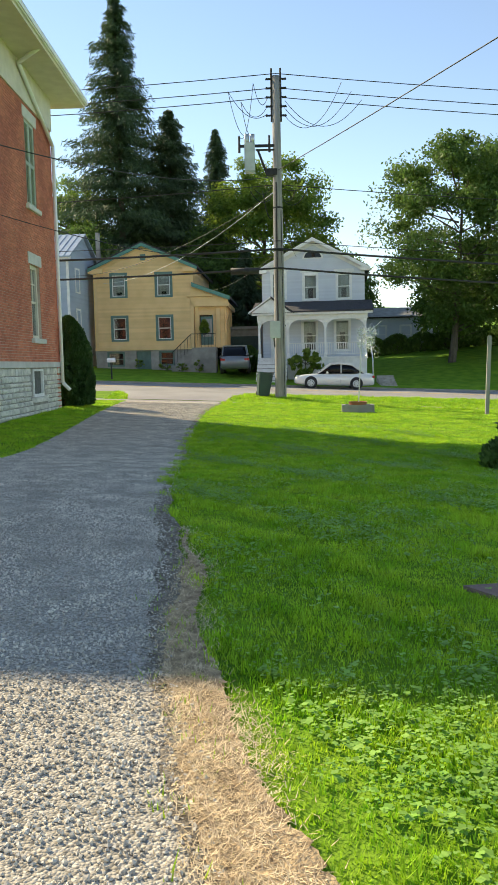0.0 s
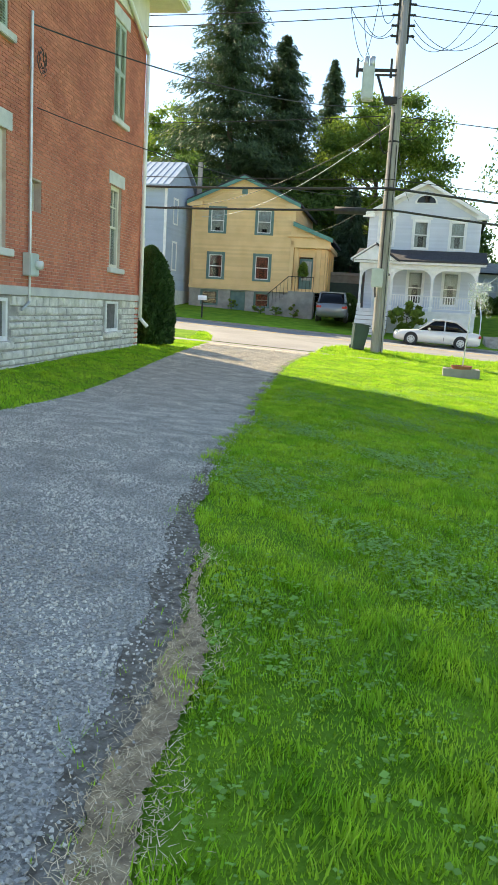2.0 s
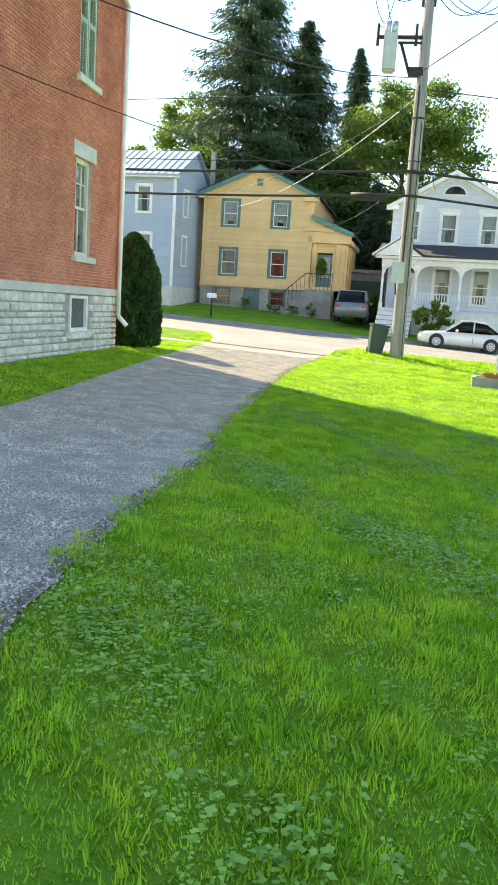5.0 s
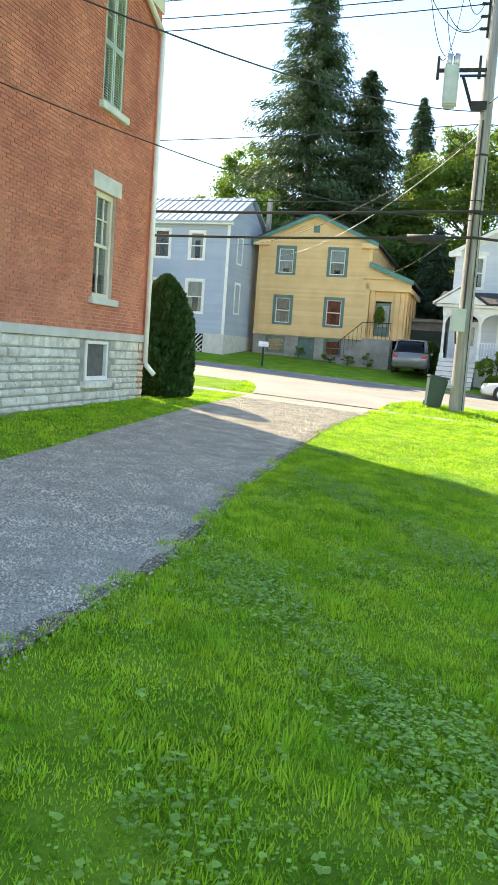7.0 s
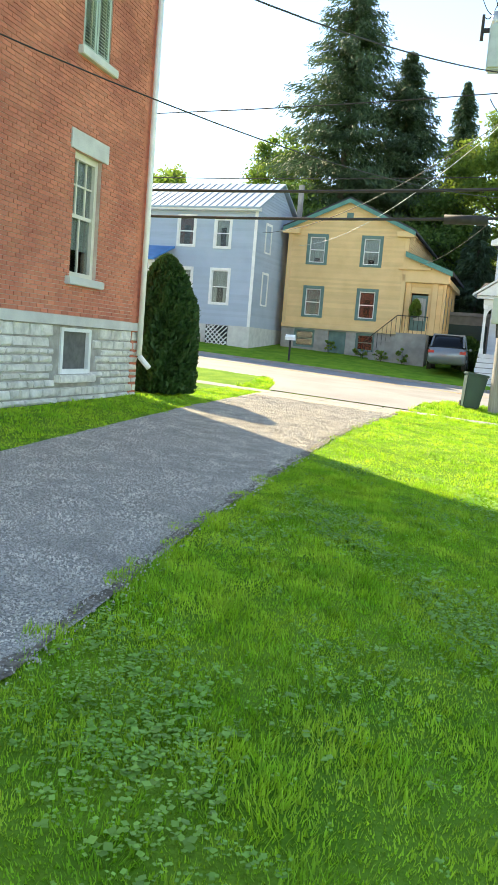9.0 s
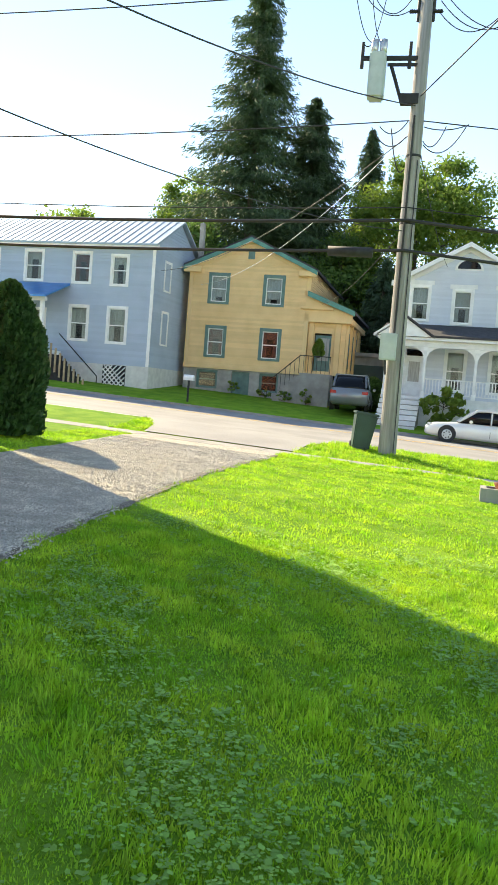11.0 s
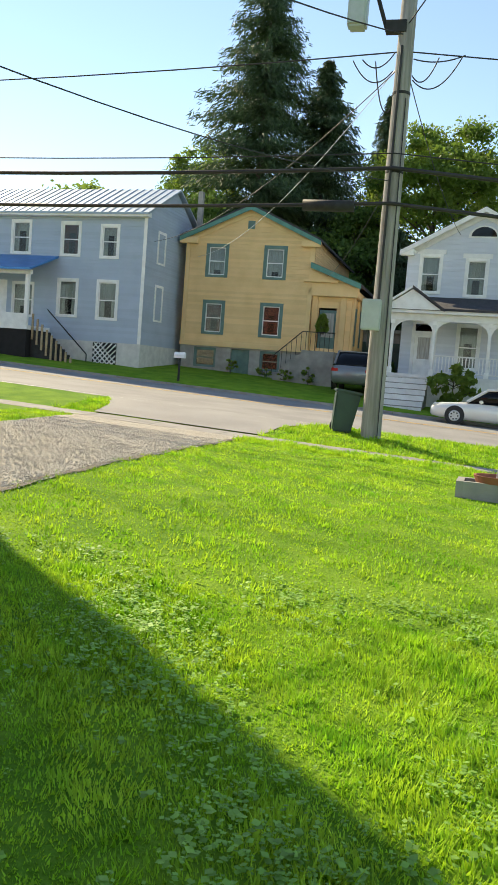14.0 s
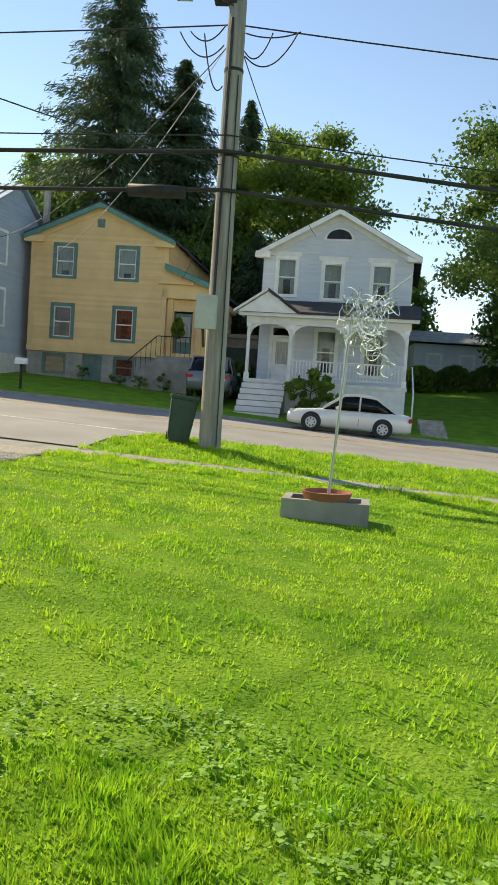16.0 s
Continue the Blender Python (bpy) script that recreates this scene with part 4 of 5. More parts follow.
# ---- street furniture ----
PX, PY = 0.33, 26.95
PZ = float(ground_z(PX, PY))
pole = thing("utility_pole", "tall weathered wooden utility pole with metal fittings", "utility pole", pose(PX, PY, 0))
b = bmesh.new()
rings = []
for z, r in ((PZ - 0.3, 0.235), (1.5, 0.225), (4.0, 0.21), (8.0, 0.185), (12.75, 0.15)):
    rings.append([b.verts.new((r * math.cos(2 * math.pi * k / 20), r * math.sin(2 * math.pi * k / 20), z)) for k in range(20)])
for r0, r1 in zip(rings, rings[1:]):
    for k in range(20):
        b.faces.new((r0[k], r0[(k + 1) % 20], r1[(k + 1) % 20], r1[k]))
b.faces.new(rings[-1])
part("shaft", b, POLEWOOD, pole, "", True)
for z in (7.6, 5.9, 5.2):
    part("band", tube((0, 0, z), (0, 0, z + 0.06), 0.2, None, 20), BLACK, pole)
for s in (-0.18, 0.18):
    part("top_pin", tube((s, 0, 11.0), (s, 0, 13.05), 0.05, 0.04, 8), CABLE, pole)
for k in range(5):
    for s in (-1, 1):
        b = tube((s * 0.16, -0.05, 11.2 + 0.35 * k), (s * 0.4, -0.05, 11.25 + 0.35 * k), 0.025, None, 6)
        for j in range(3):
            tube((s * (0.24 + 0.06 * j), -0.05, 11.2 + 0.35 * k), (s * (0.26 + 0.06 * j), -0.05, 11.24 + 0.35 * k), 0.055, None, 8, b)
        part("insulator", b, BLACK, pole)
part("riser_conduit", tube((-0.08, -0.22, 3.1), (-0.06, -0.2, 8.6), 0.03, None, 8), CABLE, pole)
part("ground_wire", tube((0.16, -0.2, PZ), (0.12, -0.17, 7.5), 0.012, None, 5), CABLE, pole)
eb = thing("utility_box", "pale grey metal enclosure strapped to wooden pole", "utility box", pose(PX - 0.2, PY - 0.32, 0))
part("cabinet", box(-0.21, 0.21, -0.12, 0.1, 2.42, 3.1, None, 0.015), GREYBOX, eb)
part("cover", box(-0.19, 0.19, -0.135, -0.12, 2.45, 3.07, None, 0.006), GREYBOX, eb)
part("cable_loop", tube((-0.05, 0, 2.42), (-0.02, 0.02, 2.05), 0.03, None, 8), CABLE, eb)
tf = thing("pole_transformer", "grey tank transformer on a pole bracket", "transformer", pose(PX, PY - 0.1, 0))
part("tank", box(-1.3, -0.88, -0.25, 0.2, 9.0, 10.15, None, 0.05), GREYBOX, tf)
for xx in (-1.2, -0.98):
    b = tube((xx, 0, 10.12), (xx, 0, 10.5), 0.09, 0.1, 12)
    part("bushing", b, STEEL, tf, "", True)
b = box(-1.5, 0.0, -0.04, 0.04, 10.0, 10.1)
box(-0.85, 0.0, -0.04, 0.04, 9.86, 9.92, b)
tube((-0.75, 0, 9.86), (-0.42, 0, 8.95), 0.05, None, 6, b)
box(-0.45, 0.0, -0.1, 0.1, 8.9, 9.15, b)
part("bracket", b, BLACK, tf)
for xx in (-1.5, -0.3):
    part("arrester", tube((xx, 0, 9.8), (xx, 0, 10.45), 0.05, 0.04, 8), BLACK, tf)
for k, (dx, dz, s) in enumerate(((-1.2, 12.2, 0.5), (-0.98, 11.8, 0.4), (-1.5, 12.5, 0.8))):
    cable("jumper_wire", (PX + dx, PY - 0.1, 10.45), (PX - 1.9 + 0.5 * k, PY, dz), s, 0.012, "thin looping jumper wire at the pole top")
    cable("jumper_wire", (PX - 1.9 + 0.5 * k, PY, dz), (PX - 0.35, PY, 11.3 + 0.3 * k), 0.5, 0.012, "thin looping jumper wire at the pole top")
    cable("jumper_wire", (PX + 0.35, PY, 11.2 + 0.3 * k), (PX + 2.6 + 0.4 * k, PY, 12.45 - 0.35 * k), 1.0, 0.012, "thin looping jumper wire at the pole top")
for z0, zl, zr, r in ((12.85, 13.4, 11.0, 0.016), (12.3, 12.9, 10.4, 0.016), (11.95, 12.4, 9.9, 0.016), (8.55, 9.0, 7.0, 0.015)):
    cable("overhead_wire", (PX, PY, z0), (-42, PY, zl), 0.9, r, "thin dark overhead power wire along the street")
    cable("overhead_wire", (PX, PY, z0), (42, PY, zr), 0.7, r, "thin dark overhead power wire along the street")
for z0, zl, zr, r in ((5.98, 7.4, 3.9, 0.045), (5.22, 6.6, 3.2, 0.042), (6.3, 7.9, 4.4, 0.014)):
    cable("telephone_cable", (PX, PY - 0.24, z0), (-42, PY - 0.24, zl), 0.85, r, "thick black telephone cable along the street")
    cable("telephone_cable", (PX, PY - 0.24, z0), (42, PY - 0.24, zr), 0.55, r, "thick black telephone cable along the street")
for k, (ea, eb_, za, sg) in enumerate(((1.3, 0.2, 8.35, 0.1), (1.25, 0.22, 7.9, 0.4), (0.75, 0.2, 8.0, 0.3), (-0.9, -0.2, 8.5, 0.25), (-1.1, -0.22, 8.1, 0.35), (-0.6, -0.2, 7.3, 0.45))):
    cable("drip_loop", (PX + ea, PY - 0.05 * k, 8.45 - 0.04 * k), (PX + eb_, PY - 0.1, za), sg, 0.014, "dark looping service wire at the pole")
splice = thing("splice_case", "black cylindrical cable splice case on telephone cable", "splice case", pose(PX, PY - 0.24, 5.13))
part("case", tube((-1.95, 0, 0), (-0.8, 0, 0), 0.13, None, 12), BLACK, splice, "", True)
cable("service_drop", (PX, PY, 8.9), (X0 + 0.06, 10.65, 6.2), 0.5, 0.014, "dark twisted service cable to brick house")
cable("service_drop", (PX, PY, 5.75), (X0 + 0.03, 10.95, 4.85), 0.5, 0.01, "thin telephone drop to brick house")
cable("service_drop", (PX, PY, 9.1), (24.0, -46, 9.0), 0.8, 0.016, "dark twisted service cable crossing the lawn")
cable("service_drop", (PX, PY, 8.4), (-11.0, 48.6, 7.0), 0.9, 0.009, "pale service cable to yellow house", mat=STEEL)
cable("service_drop", (PX, PY, 8.3), (-12.3, 45.6, 7.2), 0.8, 0.012, "service cable to blue house")
cable("service_drop", (PX, PY, 5.9), (-5.0, 52.0, 6.6), 0.5, 0.01, "service cable to far houses")
cable("service_drop", (PX, PY, 8.4), (2.0, 46.6, 8.2), 0.4, 0.012, "service cable to white house")
BX, BY = -0.42, 27.3
rb = thing("wheeled_bin", "dark green plastic wheelie bin tilted against pole", "bin", pose(BX, BY, float(ground_z(BX, BY)) - 0.02, 0, 7, 12))
b = bmesh.new()
lo = [(-0.22, -0.22), (0.22, -0.22), (0.22, 0.22), (-0.22, 0.22)]
va, vb = [b.verts.new((x, y, 0.03)) for x, y in lo], [b.verts.new((x * 1.3, y * 1.3, 0.95)) for x, y in lo]
for k in range(4):
    b.faces.new((va[k], va[(k + 1) % 4], vb[(k + 1) % 4], vb[k]))
b.faces.new(va[::-1]), b.faces.new(vb)
bmesh.ops.bevel(b, geom=b.edges[:], offset=0.03, segments=2, affect="EDGES")
part("body", b, BINMAT, rb)
part("lid", box(-0.31, 0.31, -0.32, 0.33, 0.95, 1.02, None, 0.02), BINMAT, rb)
for s in (-0.25, 0.19):
    part("wheel", tube((s, 0.24, 0.1), (s + 0.06, 0.24, 0.1), 0.1, None, 14), BLACK, rb)
part("handle", tube((-0.2, 0.36, 0.93), (0.2, 0.36, 0.93), 0.02, None, 8), BINMAT, rb)

# planter with the wire tree
GX, GY = 2.66, 20.15
gz = float(ground_z(GX, GY))
pl = thing("planter_trough", "weathered concrete trough planter standing on lawn", "planter", pose(GX, GY, gz, 0, 0, -4))
b = bmesh.new()
for a in ((-0.52, -0.42, -0.3, 0.3), (0.42, 0.52, -0.3, 0.3), (-0.42, 0.42, -0.3, -0.21), (-0.42, 0.42, 0.21, 0.3)):
    box(*a, -0.1, 0.25, b)
part("trough", b, CONCRETE, pl)
part("soil", box(-0.42, 0.42, -0.21, 0.21, -0.05, 0.2), BARK, pl)
bowl = thing("clay_bowl", "shallow terracotta bowl on planter edge", "bowl", pose(GX, GY - 0.05, gz + 0.245))
b = bmesh.new()
prof = [(0.0, 0.0), (0.27, 0.0), (0.31, 0.1), (0.28, 0.1), (0.25, 0.05), (0.0, 0.05)]
rr = [[b.verts.new((r * math.cos(2 * math.pi * k / 24), r * math.sin(2 * math.pi * k / 24), z)) for k in range(24)] for r, z in prof[1:5]]
for q0, q1 in zip(rr, rr[1:]):
    for k in range(24):
        b.faces.new((q0[k], q0[(k + 1) % 24], q1[(k + 1) % 24], q1[k]))
b.faces.new(rr[0][::-1]), b.faces.new(rr[-1])
part("dish", b, TERRA, bowl)
wt = thing("wire_tree_sculpture", "leaning steel rod topped by curled bright wire", "sculpture", pose(GX + 0.02, GY - 0.05, gz + 0.28))
part("rod", tube((0, 0, 0), (0.12, 0, 2.2), 0.02, 0.016, 8), STEEL, wt)
b = bmesh.new()
rw = random.Random(3)
for c in range(80):
    u = rw.random()
    cx, cy, cz = 0.14 + 0.5 * u * rw.random() + rw.uniform(-0.1, 0.16), rw.uniform(-0.25, 0.25), 2.2 + rw.uniform(-0.5, 0.25) * (0.4 + u)
    ax, ay = Vector((rw.uniform(-1, 1), rw.uniform(-1, 1), rw.uniform(-1, 1))).normalized(), rw.uniform(0.04, 0.11)
    q = ax.to_track_quat("Z", "Y")
    prev = None
    for k in range(13):
        a = k * 2 * math.pi / 11
        p = Vector((cx, cy, cz)) + q @ Vector((ay * math.cos(a), ay * math.sin(a), 0.012 * k))
        if prev is not None:
            tube(prev, p, 0.0055, None, 3, b)
        prev = p
part("wire_tangle", b, WIRE, wt, "tangled curls of bright wire")
for k in range(6):
    part("wire_end", tube((0.2, 0, 2.2), (0.2 + rw.uniform(0, 0.6), rw.uniform(-0.2, 0.2), 1.7 + 1.1 * rw.random()), 0.005, None, 4), WIRE, wt)


# ---- cars ----
def loft(rows, parent, name, mat, label=""):
    b = bmesh.new()
    rings = [[b.verts.new((x, y, z)) for y, z in ring] for x, ring in rows]
    for q0, q1 in zip(rings, rings[1:]):
        n = len(q0)
        for k in range(n):
            b.faces.new((q0[k], q0[(k + 1) % n], q1[(k + 1) % n], q1[k]))
    b.faces.new(rings[0][::-1]), b.faces.new(rings[-1])
    return part(name, b, mat, parent, label, True)


def vehicle(name, label, m, L, W2, stations, cabin, paint, wheels, rad, tall):
    """stations: share of length, floor, belt height, share of width; cabin: share, height, share of width."""
    car = thing(name, label, "car", m)
    rows = []
    for u, zb, zt, w in stations:
        h = W2 * w
        rows.append((u * L, [(-h * 0.88, zb), (-h, zb + 0.12), (-h, zb + (zt - zb) * 0.62), (-h * 0.93, zt - 0.03), (-h * 0.6, zt), (h * 0.6, zt), (h * 0.93, zt - 0.03), (h, zb + (zt - zb) * 0.62), (h, zb + 0.12), (h * 0.88, zb)]))
    body = loft(rows, car, "body", paint)
    rows = [(u * L, [(-W2 * wb, zb), (-W2 * wt, z), (-W2 * wt * 0.6, z + 0.03), (W2 * wt * 0.6, z + 0.03), (W2 * wt, z), (W2 * wb, zb)]) for u, zb, z, wb, wt in cabin]
    loft(rows, car, "glazing", CARGLASS, "dark tinted car windows")
    loft([(u * L, [(-W2 * wb * 0.9, zb), (-W2 * wt * 0.9, z - 0.05), (W2 * wt * 0.9, z - 0.05), (W2 * wb * 0.9, zb)]) for u, zb, z, wb, wt in cabin], car, "interior", DARK)
    top = [c for c in cabin if c[2] > tall - 0.09]
    b = bmesh.new()
    for p, q in zip(top, top[1:]):
        prism([(p[0] * L, p[2] + 0.01), (q[0] * L, q[2] + 0.01), (q[0] * L, q[2] + 0.075), (p[0] * L, p[2] + 0.075)], "y", -W2 * p[4] - 0.01, W2 * p[4] + 0.01, b)
    part("roof_panel", b, paint, car)
    for s in (-1, 1):
        for p, q in zip(cabin, cabin[1:]):
            if abs(p[2] - q[2]) > 0.1:
                part("pillar", tube((p[0] * L, s * W2 * p[4], p[2]), (q[0] * L, s * W2 * q[4], q[2]), 0.05, None, 6), paint, car)
        rail = bmesh.new()
        for p, q in zip(top, top[1:]):
            tube((p[0] * L, s * W2 * p[4], p[2] + 0.01), (q[0] * L, s * W2 * q[4], q[2] + 0.01), 0.05, None, 8, rail)
        part("roof_rail", rail, paint, car)
        mid = (top[0][0] + top[-1][0]) / 2 * L
        c = cabin[1]
        part("door_pillar", tube((mid, s * W2 * c[3] * 0.99, c[1]), (mid, s * (W2 * top[0][4] + 0.01), tall), 0.035, None, 6), paint, car)
        part("door_seam", box(mid - 0.008, mid + 0.008, s * W2 - 0.006, s * W2 + 0.004, 0.35, c[1] - 0.25), BLACK, car)
        part("door_handle", box(mid + 0.08, mid + 0.26, s * W2 - 0.03, s * W2 + 0.012, 0.72, 0.76), paint, car)
        part("mirror", box(cabin[0][0] * L + 0.42, cabin[0][0] * L + 0.56, s * (W2 + 0.02), s * (W2 + 0.17), c[1], c[1] + 0.13, None, 0.03), paint, car)
        part("headlight", box(-L / 2 + 0.06, -L / 2 + 0.3, s * W2 * 0.55, s * W2 * 0.86, 0.58, 0.7, None, 0.03), CLEAR, car)
        part("tail_light", box(L / 2 - 0.14, L / 2 + 0.005, s * W2 * 0.62, s * W2 * 0.97, 0.66 * tall / 1.45, 0.82 * tall / 1.45, None, 0.03), REDLENS, car)
        for wx in wheels:
            tyre = part("wheel", tube((wx, s * (W2 - 0.19), rad), (wx, s * (W2 + 0.012), rad), rad, None, 26), BLACK, car)
            part("hubcap", tube((wx, s * (W2 + 0.012), rad), (wx, s * (W2 + 0.03), rad), rad * 0.66, rad * 0.6, 20), STEEL, tyre)
            for k in range(7):
                a = 2 * math.pi * k / 7
                part("vent", tube((wx + rad * 0.42 * math.cos(a), s * (W2 + 0.03), rad + rad * 0.42 * math.sin(a)), (wx + rad * 0.42 * math.cos(a), s * (W2 + 0.034), rad + rad * 0.42 * math.sin(a)), rad * 0.1, None, 8), BLACK, tyre)
            part("wheel_arch", tube((wx, s * (W2 - 0.02), rad + 0.02), (wx, s * (W2 + 0.006), rad + 0.02), rad * 1.17, None, 26), BLACK, car)
    return car


road_z = lambda x, y: float(ground_z(x, y)) + 0.02  # noqa: E731
vehicle("sedan_car", "silver sedan parked beside the far kerb", pose(3.72, 40.25, road_z(3.6, 40.2), 0, 2.4, -1), 4.5, 0.84,
        [(-0.5, 0.3, 0.55, 0.72), (-0.485, 0.24, 0.62, 0.86), (-0.42, 0.2, 0.74, 0.97), (-0.22, 0.19, 0.83, 1.0), (-0.1, 0.19, 0.87, 1.0), (0.25, 0.19, 0.9, 1.0), (0.34, 0.2, 0.93, 0.99), (0.46, 0.24, 0.9, 0.93), (0.493, 0.28, 0.86, 0.84), (0.5, 0.34, 0.7, 0.78)],
        [(-0.21, 0.82, 0.86, 0.9, 0.86), (-0.06, 0.85, 1.37, 0.95, 0.74), (0.05, 0.87, 1.42, 0.95, 0.74), (0.21, 0.88, 1.37, 0.95, 0.74), (0.36, 0.9, 0.95, 0.9, 0.84)], SILVER, (-1.35, 1.22), 0.31, 1.42)
vehicle("suv_car", "dark grey estate car parked nose-in beside yellow house", pose(-2.05, 45.8, 0.82, 0, 0, -90), 4.6, 0.92,
        [(-0.5, 0.4, 0.75, 0.8), (-0.47, 0.3, 0.9, 0.92), (-0.3, 0.26, 1.02, 1.0), (0.3, 0.26, 1.08, 1.0), (0.46, 0.3, 1.1, 0.97), (0.5, 0.42, 1.02, 0.9)],
        [(-0.27, 1.0, 1.05, 0.92, 0.86), (-0.1, 1.02, 1.66, 0.95, 0.76), (0.1, 1.04, 1.7, 0.95, 0.77), (0.36, 1.06, 1.66, 0.95, 0.76), (0.47, 1.08, 1.12, 0.92, 0.84)], GREYCAR, (-1.4, 1.35), 0.35, 1.7)


# ---- small things ----
def mailbox(x, y, label):
    z = float(ground_z(x, y))
    mb = thing("mailbox", label, "mailbox", pose(x, y, z))
    part("post", box(-0.04, 0.04, -0.04, 0.04, -0.2, 1.0), BLACK, mb)
    b = box(-0.24, 0.24, -0.12, 0.12, 1.0, 1.14)
    prism([(-0.12, 1.14), (-0.09, 1.22), (0.0, 1.26), (0.09, 1.22), (0.12, 1.14)], "x", -0.24, 0.24, b)
    part("box", b, WHITE, mb)


mailbox(-9.4, 42.0, "small white mailbox on dark post at kerb")
mailbox(14.6, 41.9, "grey mailbox on post across the street")
zz = float(ground_z(6.9, 20.4))
pt = thing("old_post", "weathered leaning wooden post on lawn", "post", pose(6.95, 20.4, zz, 0, 1.5))
part("post", box(-0.06, 0.06, -0.06, 0.06, -0.2, 2.6, None, 0.015), POLEWOOD, pt)
fl = thing("flagstone", "flat reddish flagstone set in grass", "flagstone", pose(1.25, -1.5, float(ground_z(1.25, -1.5))))
part("stone", prism([(-0.55, 0.25), (-0.35, -0.1), (0.1, -0.35), (0.7, -0.3), (0.8, 0.3), (0.2, 0.35), (-0.2, 0.3)], "z", -0.05, 0.05), FLAG, fl)


# ---- plants ----
def leaf_quads(c, size, aspect=0.6, droop=None):
    n = len(c)
    u = rng.normal(size=(n, 3))
    if droop is not None:
        u = droop + 0.35 * u
    u /= np.linalg.norm(u, axis=1, keepdims=True)
    v = np.cross(u, rng.normal(size=(n, 3)))
    v /= np.linalg.norm(v, axis=1, keepdims=True) + 1e-9
    s = size * rng.uniform(0.6, 1.3, (n, 1))
    return np.stack([c - u * s, c + v * s * aspect, c + u * s, c - v * s * aspect], 1)


def broadleaf(x, y, height, rx, lean, mat, label, n=26000, leaf=0.2, trunk=0.3, low=0.22, name="tree", seed=1, category="tree", k=130):
    """A trunk with limbs, and leaves gathered in clumps at the ends of the limbs."""
    global rng
    rng = np.random.default_rng(seed)
    n = int(n * 1.5)
    z = float(ground_z(x, y))
    tr = thing(name, label, category, pose(x, y, z))
    b = tube((0, 0, -0.3), (lean * 0.3, 0, height * low), trunk, trunk * 0.75, 10)
    tube((lean * 0.3, 0, height * low), (lean, 0, height * 0.75), trunk * 0.75, trunk * 0.2, 8, b)
    d = rng.normal(size=(k, 3))
    d /= np.linalg.norm(d, axis=1, keepdims=True)
    rad = rng.uniform(0.45, 1.0, k) ** 0.6
    zc, rz = height * (0.5 + low * 0.5), height * (0.5 - low * 0.5)
    cl = np.stack([lean + d[:, 0] * rad * rx, d[:, 1] * rad * rx, zc + d[:, 2] * rad * rz], 1)
    cl[:, :2] *= np.where(cl[:, 2:] > zc, 0.92, 1.0)
    for p in cl[::3]:
        a = Vector((lean * 0.6, 0, max(height * low * 0.9, min(height * 0.7, p[2] - 0.35 * math.hypot(p[0], p[1])))))
        tube(a, Vector(p), trunk * 0.22, 0.03, 5, b)
    part("trunk", b, BARK, tr)
    r = rng.uniform(0.09, 0.24, k) * rx
    pick = rng.integers(0, k, n)
    off = rng.normal(size=(n, 3))
    off /= np.linalg.norm(off, axis=1, keepdims=True)
    c = cl[pick] + off * (r[pick] * rng.uniform(0.2, 1.35, n))[:, None] * np.array([1.15, 1.15, 0.75])
    pieces("crown", leaf_quads(c, leaf * 0.72), mat, tr)
    return tr


def conifer(x, y, height, r0, label, low=0.14, mat=SPRUCE, seed=2, levels=40):
    global rng
    rng = np.random.default_rng(seed)
    z = float(ground_z(x, y))
    tr = thing("spruce_tree", label, "tree", pose(x, y, z))
    part("trunk", tube((0, 0, -0.3), (0, 0, height * 0.98), 0.4, 0.03, 10), BARK, tr)
    cs, ds = [], []
    for i in range(levels):
        u = i / levels
        zl = height * (low + (1 - low) * u ** 0.92)
        L = r0 * (1 - u) ** 0.8 * rng.uniform(0.75, 1.15) + 0.12
        for k in range(11):
            a = rng.uniform(0, 2 * math.pi)
            ll = L * rng.uniform(0.45, 1.15)
            n = int(6 + ll * 7)
            t = np.linspace(0.12, 1, n)
            rise = 0.25 * ll * t - 0.42 * ll * t**2 + 0.12 * ll * t**4
            p = np.stack([np.cos(a) * ll * t, np.sin(a) * ll * t, zl + rise], 1)
            for s in range(6):
                side = np.array([-np.sin(a), np.cos(a), 0.0]) * rng.uniform(-0.28, 0.28, (n, 1)) * ll * (0.25 + 0.5 * t[:, None])
                drop = np.stack([np.zeros(n), np.zeros(n), -rng.uniform(0.0, 0.65, n)], 1)
                cs.append(p + side + drop)
                ds.append(np.tile([np.cos(a) * 0.75, np.sin(a) * 0.75, -0.6], (n, 1)))
    pieces("crown", leaf_quads(np.concatenate(cs), 0.25, 0.16, np.concatenate(ds)), mat, tr)
    return tr


conifer(-12.4, 66, 30.3, 7.6, "tall dark Norway spruce with drooping branches", 0.16, SPRUCE, 2)
conifer(-8.2, 68, 21.3, 6.6, "dark spruce beside a taller one", 0.2, SPRUCE, 3, 32)
conifer(-4.6, 80, 21.5, 3.6, "slender spruce behind broadleaf trees", 0.2, SPRUCE, 4, 28)
conifer(-1.5, 58, 9.0, 2.6, "young dark spruce behind garage", 0.08, SPRUCE, 5, 18)
broadleaf(0.0, 68, 17.0, 6.3, 0.2, MAPLE, "large sunlit maple behind white house", 34000, 0.2, 0.4, 0.2, "maple_tree", 11)
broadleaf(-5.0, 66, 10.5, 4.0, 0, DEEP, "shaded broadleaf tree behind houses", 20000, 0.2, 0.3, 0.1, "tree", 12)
broadleaf(-18.8, 74, 15.5, 4.2, 0, MAPLE, "broadleaf tree behind blue house", 16000, 0.2, 0.3, 0.15, "tree", 13)
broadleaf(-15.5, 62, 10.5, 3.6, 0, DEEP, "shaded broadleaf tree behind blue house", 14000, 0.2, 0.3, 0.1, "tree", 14)
